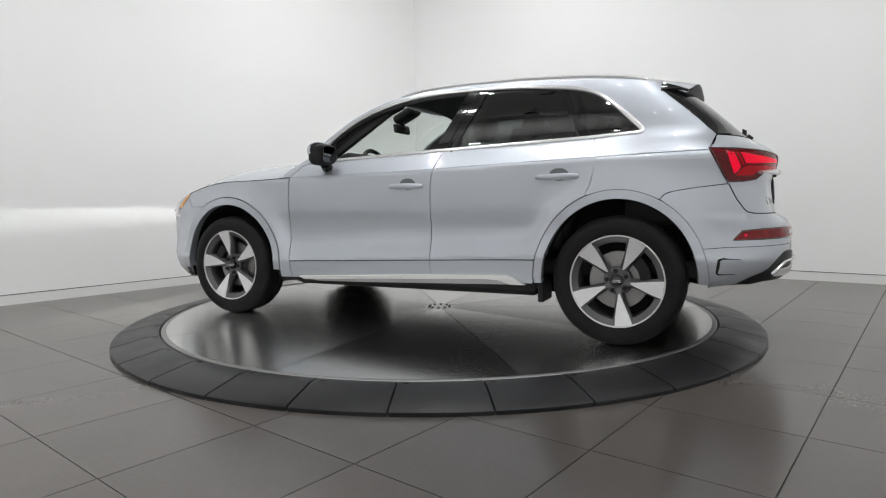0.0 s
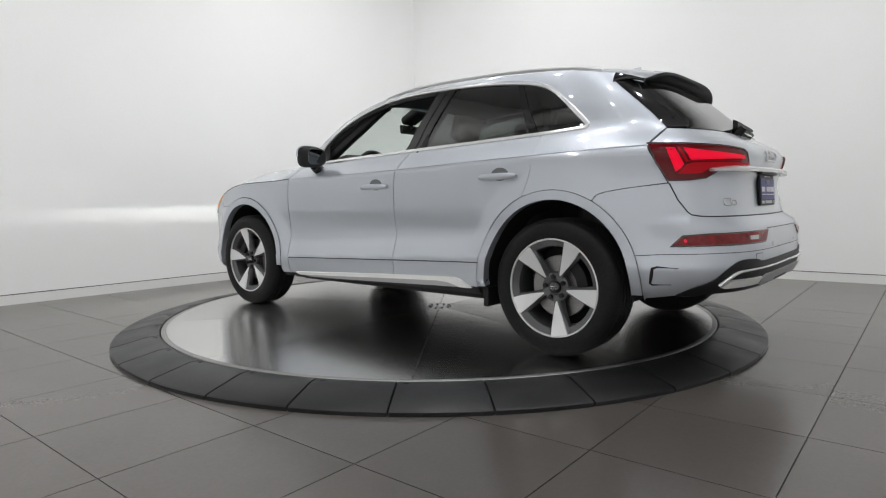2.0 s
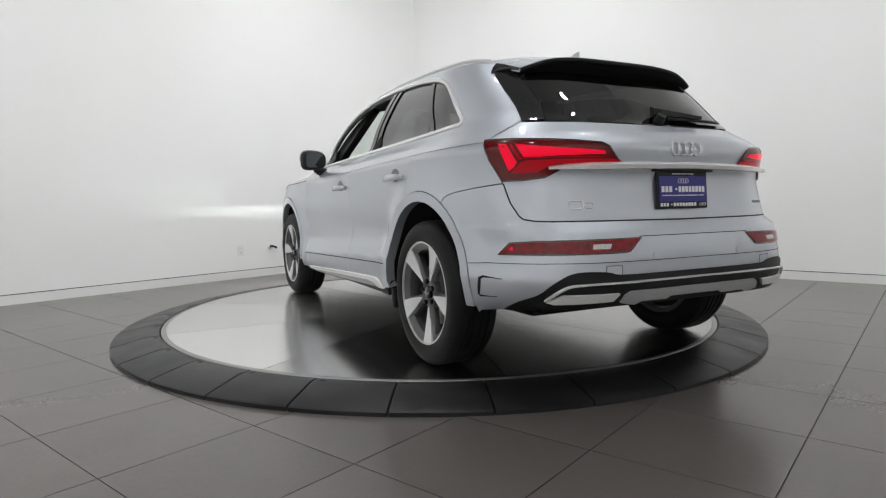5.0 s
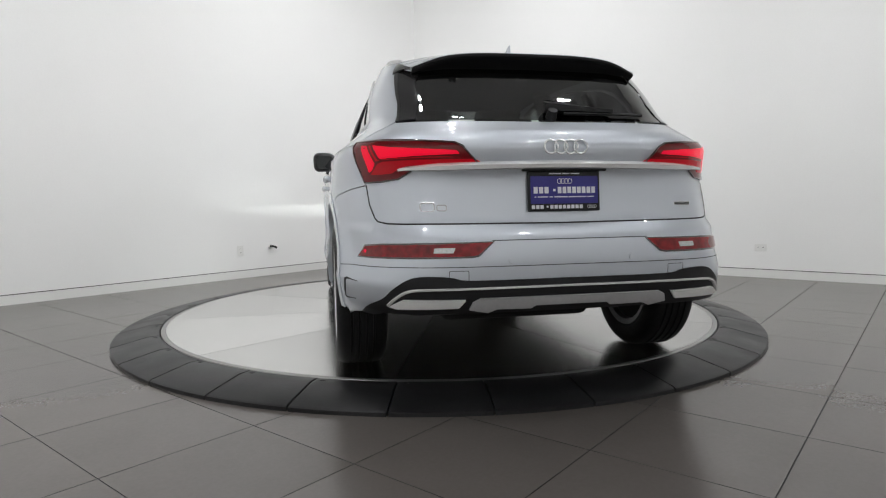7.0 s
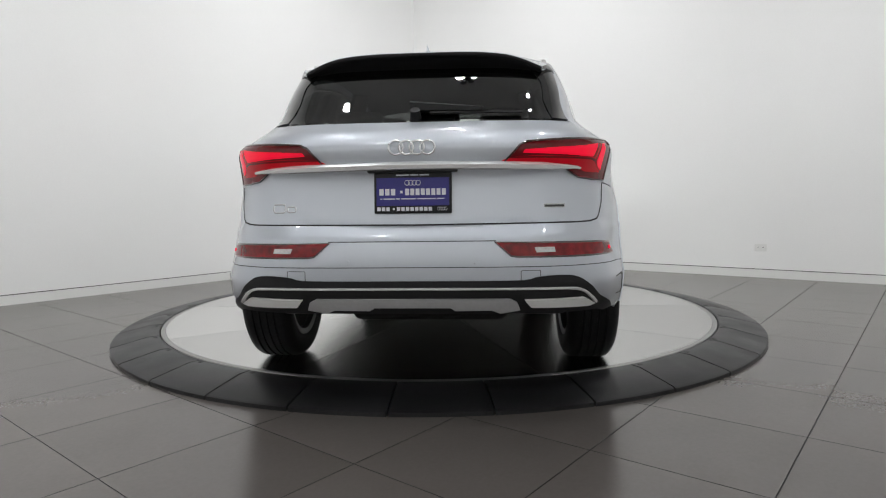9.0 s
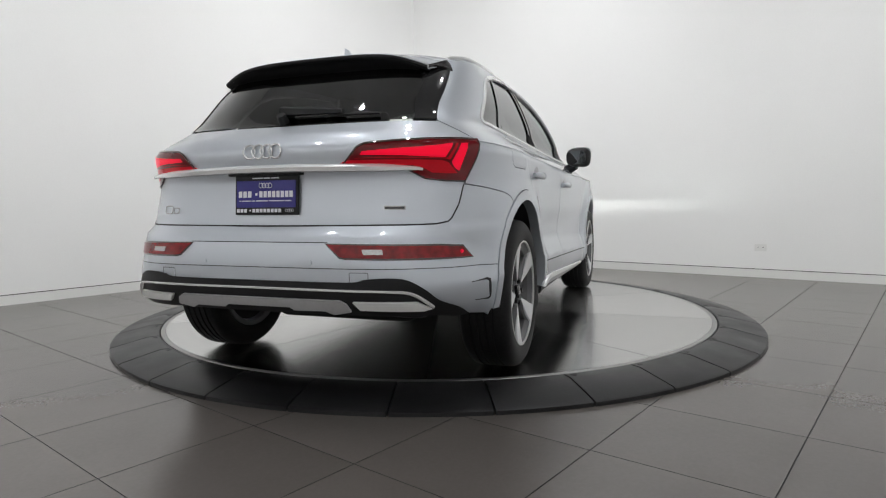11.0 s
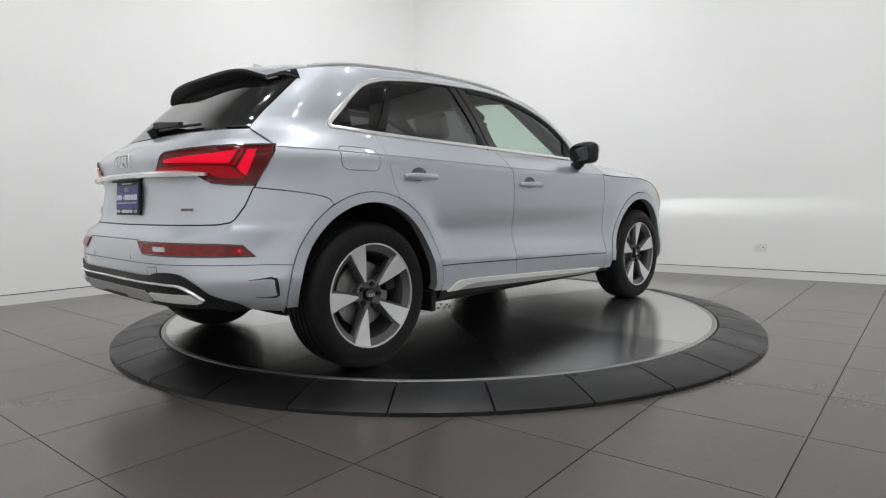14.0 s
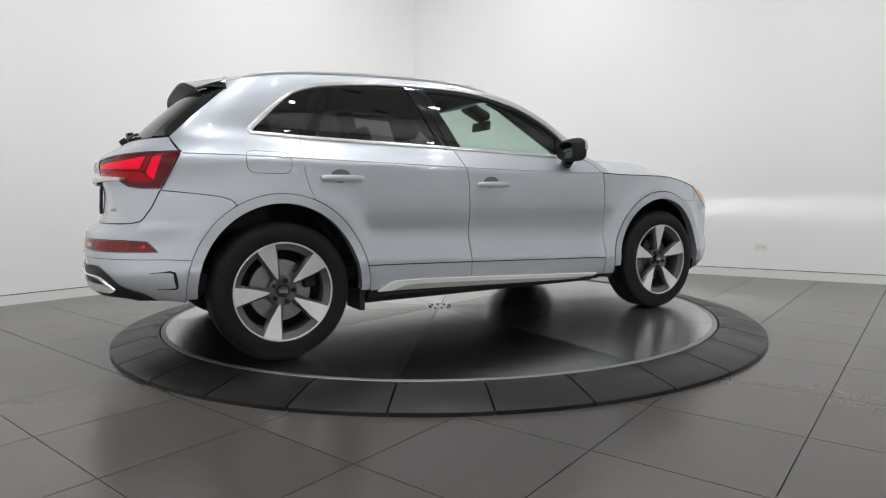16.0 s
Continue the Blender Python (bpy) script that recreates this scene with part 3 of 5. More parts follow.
# ---------------------------------------------------------------- car
BELT = [(0.735, 1.098), (0.49, 1.112), (0.10, 1.128), (-0.30, 1.143), (-0.75, 1.157), (-1.25, 1.175), (-1.50, 1.190)]
DLO_TOP = [(0.735, 1.098), (0.66, 1.175), (0.565, 1.268), (0.42, 1.365), (0.25, 1.445), (0.05, 1.502), (-0.15, 1.527), (-0.42, 1.533), (-0.75, 1.522), (-1.03, 1.494),
           (-1.17, 1.467), (-1.28, 1.424), (-1.38, 1.344), (-1.478, 1.252), (-1.512, 1.216), (-1.516, 1.199), (-1.50, 1.190)]
D_EDGE = [(-1.895, 1.168), (-1.80, 1.262), (-1.70, 1.353), (-1.615, 1.428)]


def at_x(line, x):
    """Height of a line of points at x."""
    for (x0, z0), (x1, z1) in zip(line, line[1:]):
        if min(x0, x1) <= x <= max(x0, x1) and x0 != x1:
            return z0 + (z1 - z0) * (x - x0) / (x1 - x0)
    return line[-1][1]


def wheel(spoke_turn, mirror_calliper):
    """A wheel about its hub; the outer face looks along -y."""
    w = new("wheel")
    R, hw = 0.364, 0.118
    bm = bmesh.new()
    prof = [(0.246, -0.100), (0.256, -0.112), (0.275, -0.118), (0.305, -0.121), (0.330, -0.117), (0.347, -0.106), (0.356, -0.095), (0.3615, -0.082)]
    tread = []
    for c in (-0.052, -0.018, 0.018, 0.052):
        tread += [(0.3635, c - 0.006), (0.3565, c - 0.0045), (0.3565, c + 0.0045), (0.3635, c + 0.006)]
    prof = prof + tread + [(r, -h) for r, h in reversed(prof)]
    lathe(bm, prof, 96)
    part("tyre", bm, TYRE, w, "black rubber tyre", smooth=True)
    bm = bmesh.new()
    lathe(bm, [(0.259, -0.108), (0.259, -0.114), (0.2555, -0.1155), (0.2505, -0.1135), (0.250, -0.100), (0.250, -0.090)], 96, closed=True)
    part("rim_lip", bm, ALU, w, "machined bright rim lip", smooth=True)
    bm = bmesh.new()
    lathe(bm, [(0.243, -0.100), (0.232, -0.080), (0.222, -0.03), (0.222, 0.105), (0.250, 0.112), (0.250, 0.10), (0.236, 0.09), (0.236, -0.03), (0.247, -0.09)], 64, closed=True)
    part("barrel", bm, RIM_GREY, w, smooth=True)
    # spokes: bright wedges that come to a point near the hub, on wider grey flanks
    for k in range(5):
        m = pose(0, 0, 0, 0, -(spoke_turn + 72 * k), 0)
        bm = bmesh.new()
        rows = []
        for r, lo, hi, y in ((0.072, -0.004, 0.003, -0.0895), (0.10, -0.014, 0.010, -0.0925), (0.14, -0.027, 0.020, -0.0965), (0.20, -0.043, 0.034, -0.1035), (0.249, -0.052, 0.045, -0.1125)):
            rows.append([bm.verts.new(m @ Vector((r, y + dy, s))) for s, dy in ((lo, 0.012), (lo, 0.001), (lo + 0.001, 0), (hi - 0.001, 0), (hi, 0.001), (hi, 0.012))])
        for a, b in zip(rows, rows[1:]):
            for i in range(5):
                bm.faces.new((a[i], b[i], b[i + 1], a[i + 1]))
        bm.faces.new(rows[0])
        bm.faces.new(rows[-1][::-1])
        part("spoke", bm, RIM_FACE, w, "machined bright wedge spoke", smooth=True)
        bm = bmesh.new()
        rows = []
        for r, lo, hi, y in ((0.040, -0.026, 0.026, -0.078), (0.072, -0.022, 0.022, -0.0875), (0.10, -0.027, 0.025, -0.0905), (0.14, -0.037, 0.031, -0.0945), (0.20, -0.054, 0.046, -0.1015), (0.238, -0.066, 0.058, -0.1075)):
            rows.append([bm.verts.new(m @ Vector((r, y + dy, s))) for s, dy in ((lo, 0.046), (lo, 0.016), (lo * 0.62, 0.0), (hi * 0.55, 0.0), (hi, 0.016), (hi, 0.046))])
        for a, b in zip(rows, rows[1:]):
            for i in range(5):
                bm.faces.new((a[i], b[i], b[i + 1], a[i + 1]))
        bm.faces.new(rows[0])
        part("spoke_flank", bm, RIM_GREY, w, "grey painted spoke flank", smooth=True)
    bm = bmesh.new()
    lathe(bm, [(0.2505, -0.106), (0.245, -0.102), (0.232, -0.094), (0.219, -0.086), (0.214, -0.060), (0.225, -0.060), (0.245, -0.085)], 80, closed=True)
    part("inner_rim", bm, RIM_GREY, w, "grey inner rim", smooth=True)
    bm = bmesh.new()
    lathe(bm, [(0.001, -0.066), (0.036, -0.070), (0.040, -0.078), (0.066, -0.082), (0.076, -0.078), (0.082, -0.05), (0.001, -0.05)], 48)
    hub = part("hub", bm, RIM_GREY, w, smooth=True)
    bm = bmesh.new()
    lathe(bm, [(0.001, -0.094), (0.024, -0.093), (0.030, -0.089), (0.031, -0.066)], 32)
    cap = part("centre_cap", bm, BLACK_GLOSS, hub, "black centre cap with four pale rings", smooth=True)
    for k in range(5):
        a = radians(spoke_turn + 36 + 72 * k)
        bm = bmesh.new()
        cyl(bm, 0.0145, 0.0125, 0.026, pose(0.056 * math.cos(a), -0.082, 0.057 * math.sin(a), 90), 6)
        part("lug_bolt", bm, BLACK_PLASTIC, hub)
    bm = bmesh.new()
    for k in range(4):
        c = Vector((-0.0165 + 0.011 * k, -0.0948, 0))
        tube(bm, [c + 0.0068 * Vector((math.cos(a), 0, math.sin(a))) for a in np.linspace(0, 2 * math.pi, 13)], 0.0011, 4)
    part("ring_badge", bm, CHROME, hub)
    bm = bmesh.new()
    lathe(bm, [(0.075, -0.026), (0.150, -0.026), (0.162, -0.026), (0.165, -0.022), (0.165, 0.004), (0.075, 0.004)], 48, closed=True)
    lathe(bm, [(0.001, -0.055), (0.073, -0.055), (0.080, -0.040), (0.080, 0.0)], 32)
    part("brake_disc", bm, IRON, w, "grey iron brake disc", smooth=True)
    bm = bmesh.new()
    a0 = 150 if mirror_calliper else 30
    for a in range(-3, 4):
        t = a0 + a * 7
        box(bm, (0.062, 0.075, 0.028), pose(0, 0, 0, 0, -t, 0) @ pose(0.152, -0.035, 0), 0.006)
    part("brake_calliper", bm, BLACK_PLASTIC, w)
    bm = bmesh.new()
    cyl(bm, 0.215, 0.215, 0.01, pose(0, 0.07, 0, 90), 40)
    part("backing_plate", bm, BLACK_MATTE, w)
    return w


def seat(parent, x, y, wide=0.52, rear=False):
    bm = bmesh.new()
    box(bm, (0.50, wide, 0.16), pose(x, y, 0.60, 0, -6), 0.045)
    lean = -18
    box(bm, (0.15, wide * 0.96, 0.62), pose(x - 0.30, y, 0.88, 0, lean), 0.05)
    s = part("seat", bm, SEAT, parent, "black leather car seat", smooth=True)
    spots = (-0.4, 0.0, 0.4) if rear else (0,)
    for d in spots:
        bm = bmesh.new()
        box(bm, (0.09, 0.25, 0.17), pose(x - 0.44, y + d, 1.305 if not rear else 1.235, 0, lean), 0.035)
        for k in (-0.05, 0.05):
            cyl(bm, 0.006, 0.006, 0.12, pose(x - 0.415, y + d + k, 1.18, 0, lean), 8)
        part("headrest", bm, SEAT, s, "black leather headrest", smooth=True)


def side(S, car):
    """All panels of one flank; S is 1 for the car's left, -1 for its right."""
    kw = dict(side=S)
    g = 0.0025
    front_door = [(0.815, 0.298), (0.838, 0.48), (0.842, 0.70), (0.839, 0.86), (0.820, 1.000), (0.775, 1.075), (0.735, 1.098)] + BELT[1:4] + \
                 [(-0.292, 1.03), (-0.272, 0.92), (-0.266, 0.75), (-0.268, 0.50), (-0.270, 0.338)]
    rear_arc = arch_arc(1, -2, 69, n=20, grow=1.007)
    rear_door = BELT[3:6] + smooth_line([(-1.262, 1.16), (-1.290, 1.06), (-1.283, 0.985), (-1.262, 0.90), (-1.240, 0.85)], 4) + list(reversed(rear_arc)) + [(-0.93, 0.330), (-0.270, 0.338)] + \
                [(-0.268, 0.50), (-0.266, 0.75), (-0.272, 0.92), (-0.292, 1.03)]
    fd = panel("front_door", shrink(front_door, g), side_map, PAINT, car, step=0.022, **kw)
    rd = panel("rear_door", shrink(rear_door, g), side_map, PAINT, car, step=0.022, **kw)
    # fender
    hood = [(x, HOOD_EDGE(x)) for x in (1.86, 1.6, 1.4, 1.2, 1.0, 0.85)]
    fender = [(1.86, HOOD_EDGE(1.86)), (1.80, 0.798)] + arch_arc(0, 60, 187, n=36, grow=1.007) + [(0.818, 0.298), (0.838, 0.48), (0.842, 0.70), (0.839, 0.86), (0.822, 0.995)] + list(reversed(hood[1:5]))
    panel("fender", shrink(fender, g), side_map, PAINT, car, **kw)
    ribbon("bonnet_joint", [(x, HOOD_EDGE(x) + 0.001) for x in (0.83, 0.95, 1.1, 1.25, 1.4, 1.5, 1.6, 1.7, 1.8, 1.86)], 0.005, side_map, BLACK_MATTE, car, off=0.0, height=0.0015, **kw)
    # cowl side between bonnet and window frame
    panel("cowl_side", shrink([(0.822, 1.002), (0.90, HOOD_EDGE(0.90)), (0.86, 1.068), (0.80, 1.115), (0.745, 1.150), (0.738, 1.103), (0.777, 1.078)], 0.001), side_map, PAINT, car, step=0.025, **kw)
    # body side: quarter panel and the frame over the windows
    low_arc = arch_arc(1, 70, 117, n=14, grow=1.007)
    quarter = [(-1.25, 1.175)] + [(-1.262, 1.16)] + smooth_line([(-1.290, 1.06), (-1.283, 0.985), (-1.262, 0.90), (-1.238, 0.85)], 4) + low_arc + \
              smooth_line([(-1.632, 0.818), (-1.652, 0.843), (-1.70, 0.860), (-1.81, 0.877), (-1.955, 0.895)], 4) + [(-1.862, 1.078)] + D_EDGE + [(-1.60, GUTTER(-1.60))] + \
              [(x, GUTTER(x)) for x in (-1.47, -1.3, -1.15, -1.03, -0.88, -0.71, -0.52, -0.344, -0.17, 0.0, 0.1, 0.196, 0.30, 0.40, 0.48, 0.55, 0.63, 0.70, 0.78)] + \
              [(0.745, 1.150)] + DLO_TOP[1:] + [(-1.38, 1.182)]
    if S < 0:
        fuel = rounded([(-1.342, 1.086), (-1.575, 1.092), (-1.572, 0.975), (-1.352, 0.970)], 0.045)
        qp = panel("quarter_panel", quarter, side_map, PAINT, car, holes=[fuel], **kw)
        panel("fuel_flap", shrink(fuel, 0.003), side_map, PAINT, qp, **kw)
    else:
        qp = panel("quarter_panel", quarter, side_map, PAINT, car, **kw)
    # dark inner skin behind the joints
    inner = [(0.70, 1.07), (1.60, 0.93), (1.75, 0.80)] + arch_arc(0, 50, 194, True, grow=1.03) + [(0.80, 0.26), (-0.92, 0.29)] + arch_arc(1, -8, 150, True, grow=1.03) + \
            [(-1.86, 0.90), (-1.86, 1.10), (-1.50, 1.15), (-0.30, 1.105)]
    panel("inner_skin", inner, side_map, BLACK_MATTE, car, off=-0.022, thick=0, step=0.06, **kw)
    # wheel arch lips
    for k, (a0, a1) in enumerate(((-3, 181), (180, -3))):
        outer, inn = arch_arc(k, a0, a1, n=44, grow=1.0), arch_arc(k, a0, a1, True, n=44)
        panel("wheel_arch_trim", outer + inn[::-1], side_map, PAINT, car, "silver wheel arch lip", off=0.004, thick=0.05, step=0.03, **kw)
        cx, cz = ARCHES[k][0], ARCHES[k][1]
        bm = bmesh.new()
        rows = []
        for a in np.linspace(-0.22, math.pi + (0.22 if k == 0 else 0.0), 30):
            x, z = cx + 0.455 * math.cos(a), cz + 0.475 * math.sin(a)
            rows.append([bm.verts.new((x, y * S, z)) for y in (min(0.895, side_y(x, max(z, 0.30)) - 0.03), 0.78, 0.60, 0.50)])
        for a, b in zip(rows, rows[1:]):
            for i in range(3):
                bm.faces.new((a[i], b[i], b[i + 1], a[i + 1]))
        inner_loop = [r[-1] for r in rows]
        bm.faces.new(inner_loop)
        part("arch_liner", bm, BLACK_MATTE, car, smooth=True)
    # mud flaps behind the arches
    bm = bmesh.new()
    box(bm, (0.035, 0.20, 0.11), pose(-0.975, 0.80 * S, 0.275), 0.008)
    part("mud_flap", bm, BLACK_PLASTIC, car)
    # sill: dark underside and bright blade
    panel("sill", [(0.80, 0.262), (0.815, 0.296), (-0.270, 0.336), (-0.935, 0.328), (-0.945, 0.285), (-0.27, 0.285)], side_map, BLACK_PLASTIC, car, "black lower sill", off=-0.006, thick=0.05, step=0.05, **kw)
    top = smooth_line([(0.755, 0.312), (0.60, 0.321), (0.20, 0.340), (-0.26, 0.361), (-0.60, 0.374), (-0.775, 0.377)], 3)
    blade = top + [(-0.815, 0.368), (-0.888, 0.323), (-0.80, 0.321), (-0.72, 0.345), (-0.64, 0.351), (-0.26, 0.337), (0.20, 0.318), (0.60, 0.302), (0.72, 0.297)]
    panel("sill_blade", blade, side_map, BLADE, car, "satin aluminium sill blade", off=0.013, thick=0.02, step=0.03, **kw)
    panel("sill_edge", [(0.70, 0.296), (0.60, 0.300), (0.20, 0.316), (-0.26, 0.335), (-0.64, 0.349), (-0.72, 0.343), (-0.79, 0.320), (-0.60, 0.316), (-0.26, 0.306), (0.20, 0.293), (0.60, 0.284)], side_map, SKID, car, "grey lower edge of the sill", off=0.006, thick=0.02, step=0.03, **kw)
    ribbon("door_moulding", [(0.828, 0.415), (-0.26, 0.452), (-0.955, 0.474)], 0.006, side_map, BLACK_MATTE, car, off=-0.0008, height=0.002, **kw)
    ribbon("shoulder_line", [(0.82, 1.000), (0.5, 1.003), (0.1, 1.010), (-0.29, 1.021), (-0.75, 1.038), (-1.28, 1.055), (-1.86, 1.075)], 0.004, side_map, PAINT, car, off=0.001, height=0.0015, **kw)
    # bright window surround
    top = smooth_line(DLO_TOP[:13], 3)
    tip = smooth_line(DLO_TOP[12:], 4)
    ribbon("window_surround", top, 0.020, side_map, CHROME, car, off=0.003, height=0.006, label="satin chrome window surround", **kw)
    ribbon("window_surround", tip + [(-1.49, 1.1895)], lambda t: 0.020 + 0.006 * math.sin(math.pi * t), side_map, CHROME, car, off=0.003, height=0.006, **kw)
    ribbon("belt_moulding", BELT, 0.019, side_map, CHROME, car, off=0.004, height=0.007, label="satin chrome belt moulding", **kw)
    # windows
    f_glass = [(0.555, 1.110), (0.10, 1.128), (-0.222, 1.140), (-0.285, 1.25), (-0.375, 1.40), (-0.425, 1.522), (-0.15, 1.516), (0.05, 1.492), (0.25, 1.434), (0.42, 1.354), (0.555, 1.262), (0.585, 1.235)]
    bp = [(-0.222, 1.140), (-0.285, 1.25), (-0.375, 1.40), (-0.425, 1.522), (-0.560, 1.520), (-0.520, 1.42), (-0.430, 1.26), (-0.365, 1.145)]
    r_glass = [(-0.365, 1.145), (-0.75, 1.157), (-1.165, 1.172), (-1.12, 1.30), (-1.045, 1.477), (-0.90, 1.502), (-0.75, 1.512), (-0.560, 1.520), (-0.520, 1.42), (-0.430, 1.26)]
    cp = [(-1.165, 1.172), (-1.12, 1.30), (-1.045, 1.477), (-1.085, 1.472), (-1.165, 1.30), (-1.232, 1.175)]
    q_glass = [(-1.232, 1.175), (-1.38, 1.182), (-1.495, 1.190), (-1.505, 1.205), (-1.38, 1.333), (-1.28, 1.413), (-1.17, 1.456), (-1.085, 1.472), (-1.165, 1.30)]
    if S < 0:
        panel("front_window", f_glass, side_map, CLEAR_GLASS, fd, "clear greenish front door glass", off=-0.012, thick=0.0, **kw)
    else:
        # lowered pane: only its upper rim shows above the belt
        ribbon("window_seal", [(0.54, 1.116), (0.10, 1.130), (-0.22, 1.143)], 0.012, side_map, BLACK_PLASTIC, fd, off=-0.02, height=0.006, **kw)
    ribbon("window_frame", [(0.60, 1.222), (0.555, 1.256), (0.42, 1.349), (0.25, 1.428), (0.05, 1.486), (-0.15, 1.510), (-0.42, 1.517)], 0.030, side_map, BLACK_PLASTIC, fd, off=-0.010, height=0.008, label="black window frame", **kw)
    panel("mirror_triangle", [(0.72, 1.103), (0.545, 1.110), (0.560, 1.262), (0.655, 1.172)], side_map, BLACK_PLASTIC, fd, off=-0.004, **kw)
    panel("rear_window", r_glass, side_map, TINT_GLASS, rd, "dark privacy glass", off=-0.010, thick=0.0, **kw)
    panel("quarter_window", q_glass, side_map, TINT_GLASS, qp, "dark privacy glass", off=-0.008, thick=0.0, **kw)
    panel("centre_pillar", bp, side_map, BLACK_GLOSS, fd, "gloss black pillar cover", off=-0.002, step=0.03, **kw)
    panel("rear_pillar", cp, side_map, BLACK_GLOSS, rd, "gloss black pillar cover", off=-0.002, step=0.03, **kw)
    ribbon("pillar_joint", [(-0.305, 1.143), (-0.365, 1.255), (-0.450, 1.41), (-0.497, 1.520)], 0.006, side_map, BLACK_MATTE, car, off=0.0, height=0.002, **kw)
    # inner pillars, seen through the glass
    for a, b, w in (((0.62, 1.14), (0.12, 1.50), 0.07), ((-0.32, 1.10), (-0.50, 1.54), 0.12), ((-1.20, 1.14), (-1.09, 1.44), 0.10)):
        bm = bmesh.new()
        for off_a in (0.05,):
            pa, pb = side_map(*a), side_map(*b)
            d = pb - pa
            box(bm, (w, 0.045, d.length), Matrix.Translation(((pa.x + pb.x) / 2, (pa.y + pb.y) / 2 * S - 0.075 * S, (pa.z + pb.z) / 2)) @ Vector((d.x, d.y * S, d.z)).to_track_quat("Z", "Y").to_matrix().to_4x4(), 0.012)
        part("pillar_trim", bm, CABIN, car)
    # handles
    for x0, x1, z, parent in ((0.015, -0.222, 0.918, fd), (-0.955, -1.200, 0.950, rd)):
        mid = (x0 + x1) / 2
        ell = lambda rx_, rz_, dz: [(mid - 0.01 + rx_ * math.cos(a), z + dz + rz_ * math.sin(a)) for a in np.linspace(0, 2 * math.pi, 25)[:-1]]
        # no recess is cut: its shade is a grey oval laid on the door
        panel("handle_cup", ell(0.056, 0.036, 0.013), side_map, CUP_SHADE, parent, "flat grey oval coloured as the shade of a handle recess", off=0.0008, thick=0.001, step=0.02, edge=0.02, **kw)
        bm = bmesh.new()
        rows = []
        for t in np.linspace(0, 1, 13):
            x = x0 + (x1 - x0) * t
            p, nrm = surface_point(side_map, x, z)
            out = 0.008 + 0.026 * math.sin(math.pi * min(1, max(0, t))) ** 0.5
            c = p + nrm * out
            hh = 0.0185 * (0.6 + 0.45 * math.sin(math.pi * t) ** 0.4)
            ring = []
            for k in range(10):
                a = 2 * math.pi * k / 10
                q = c + Vector((0, 0.011 * math.cos(a), hh * math.sin(a)))
                ring.append(bm.verts.new((q.x, q.y * S, q.z)))
            rows.append(ring)
        for a, b in zip(rows, rows[1:]):
            for k in range(10):
                bm.faces.new((a[k], a[(k + 1) % 10], b[(k + 1) % 10], b[k]))
        bm.faces.new(rows[0])
        bm.faces.new(rows[-1])
        part("door_handle", bm, PAINT, parent, "silver pull handle", smooth=True)
    # door mirror
    bm = bmesh.new()
    bmesh.ops.create_icosphere(bm, subdivisions=4, radius=1.0)
    for v in bm.verts:
        p = v.co
        q = Vector([math.copysign(abs(c) ** 0.62, c) for c in p])
        x = 0.060 * q.x if q.x > 0 else 0.045 * q.x
        v.co = (0.515 + x + 0.03 * p.y, S * (0.928 + 0.088 * q.y), 1.142 + 0.072 * q.z * (1.0 + 0.12 * p.y))
    mir = part("door_mirror", bm, BLACK_PLASTIC, car, "black door mirror with silver cap", smooth=True)
    bm = bmesh.new()
    bmesh.ops.create_icosphere(bm, subdivisions=4, radius=1.0)
    for v in bm.verts:
        p = v.co
        q = Vector([math.copysign(abs(c) ** 0.62, c) for c in p])
        x = 0.058 * q.x if q.x > 0 else -0.03 * q.x
        z = max(0.0, q.z) * 0.076 if q.z > -0.15 else 0.0
        v.co = (0.523 + x + 0.03 * p.y, S * (0.929 + 0.092 * q.y), 1.146 + z * (1.0 + 0.12 * p.y))
    part("mirror_cap", bm, PAINT, mir, "silver painted mirror cap", smooth=True)
    bm = bmesh.new()
    prism(bm, rounded([(-0.064, -0.050), (0.064, -0.054), (0.066, 0.052), (-0.056, 0.050)], 0.03), -0.002, 0.002, pose(0.4695, S * 0.928, 1.142, 84, 0, 90 - 3 * S))
    part("mirror_pane", bm, MIRROR, mir, "silvered mirror pane")
    bm = bmesh.new()
    tube(bm, [(0.56, S * 0.795, 1.045), (0.54, S * 0.85, 1.055), (0.525, S * 0.90, 1.085)], 0.037, 12)
    part("mirror_foot", bm, BLACK_PLASTIC, mir, smooth=True)
    # roof rail
    bm = bmesh.new()
    pts = []
    for t in np.linspace(0, 1, 36):
        x = 0.10 - 1.62 * t
        lift = 0.010 * min(1, math.sin(math.pi * t) * 3.2)
        p = side_map(x, GUTTER(x))
        pts.append((x, S * (p.y - 0.035), p.z + 0.012 + lift))
    tube(bm, pts, 0.0095, 8)
    part("roof_rail", bm, ALU, car, "satin chrome roof rail", smooth=True)
    # headlamp
    lamp = [fx(1.835, 0.900), fx(1.965, 0.790), fx(2.08, 0.735), fx(2.20, 0.740), fx(2.24, 0.775), fx(2.10, 0.812), fx(1.96, 0.862)]
    h = panel("headlamp", lamp, front_map, REVERSE, car, "headlamp with amber marker", off=0.002, step=0.03, **kw)
    panel("amber_marker", [fx(1.845, 0.893), fx(1.965, 0.796), fx(1.982, 0.798), fx(1.870, 0.886)], front_map, AMBER, h, "lit amber side marker", off=0.006, thick=0.004, step=0.03, **kw)
    panel("running_lamp", [fx(1.99, 0.725), fx(2.12, 0.728), fx(2.13, 0.742), fx(1.99, 0.742)], front_map, PLASTIC_WHITE, h, off=0.006, thick=0.004, step=0.03, **kw)


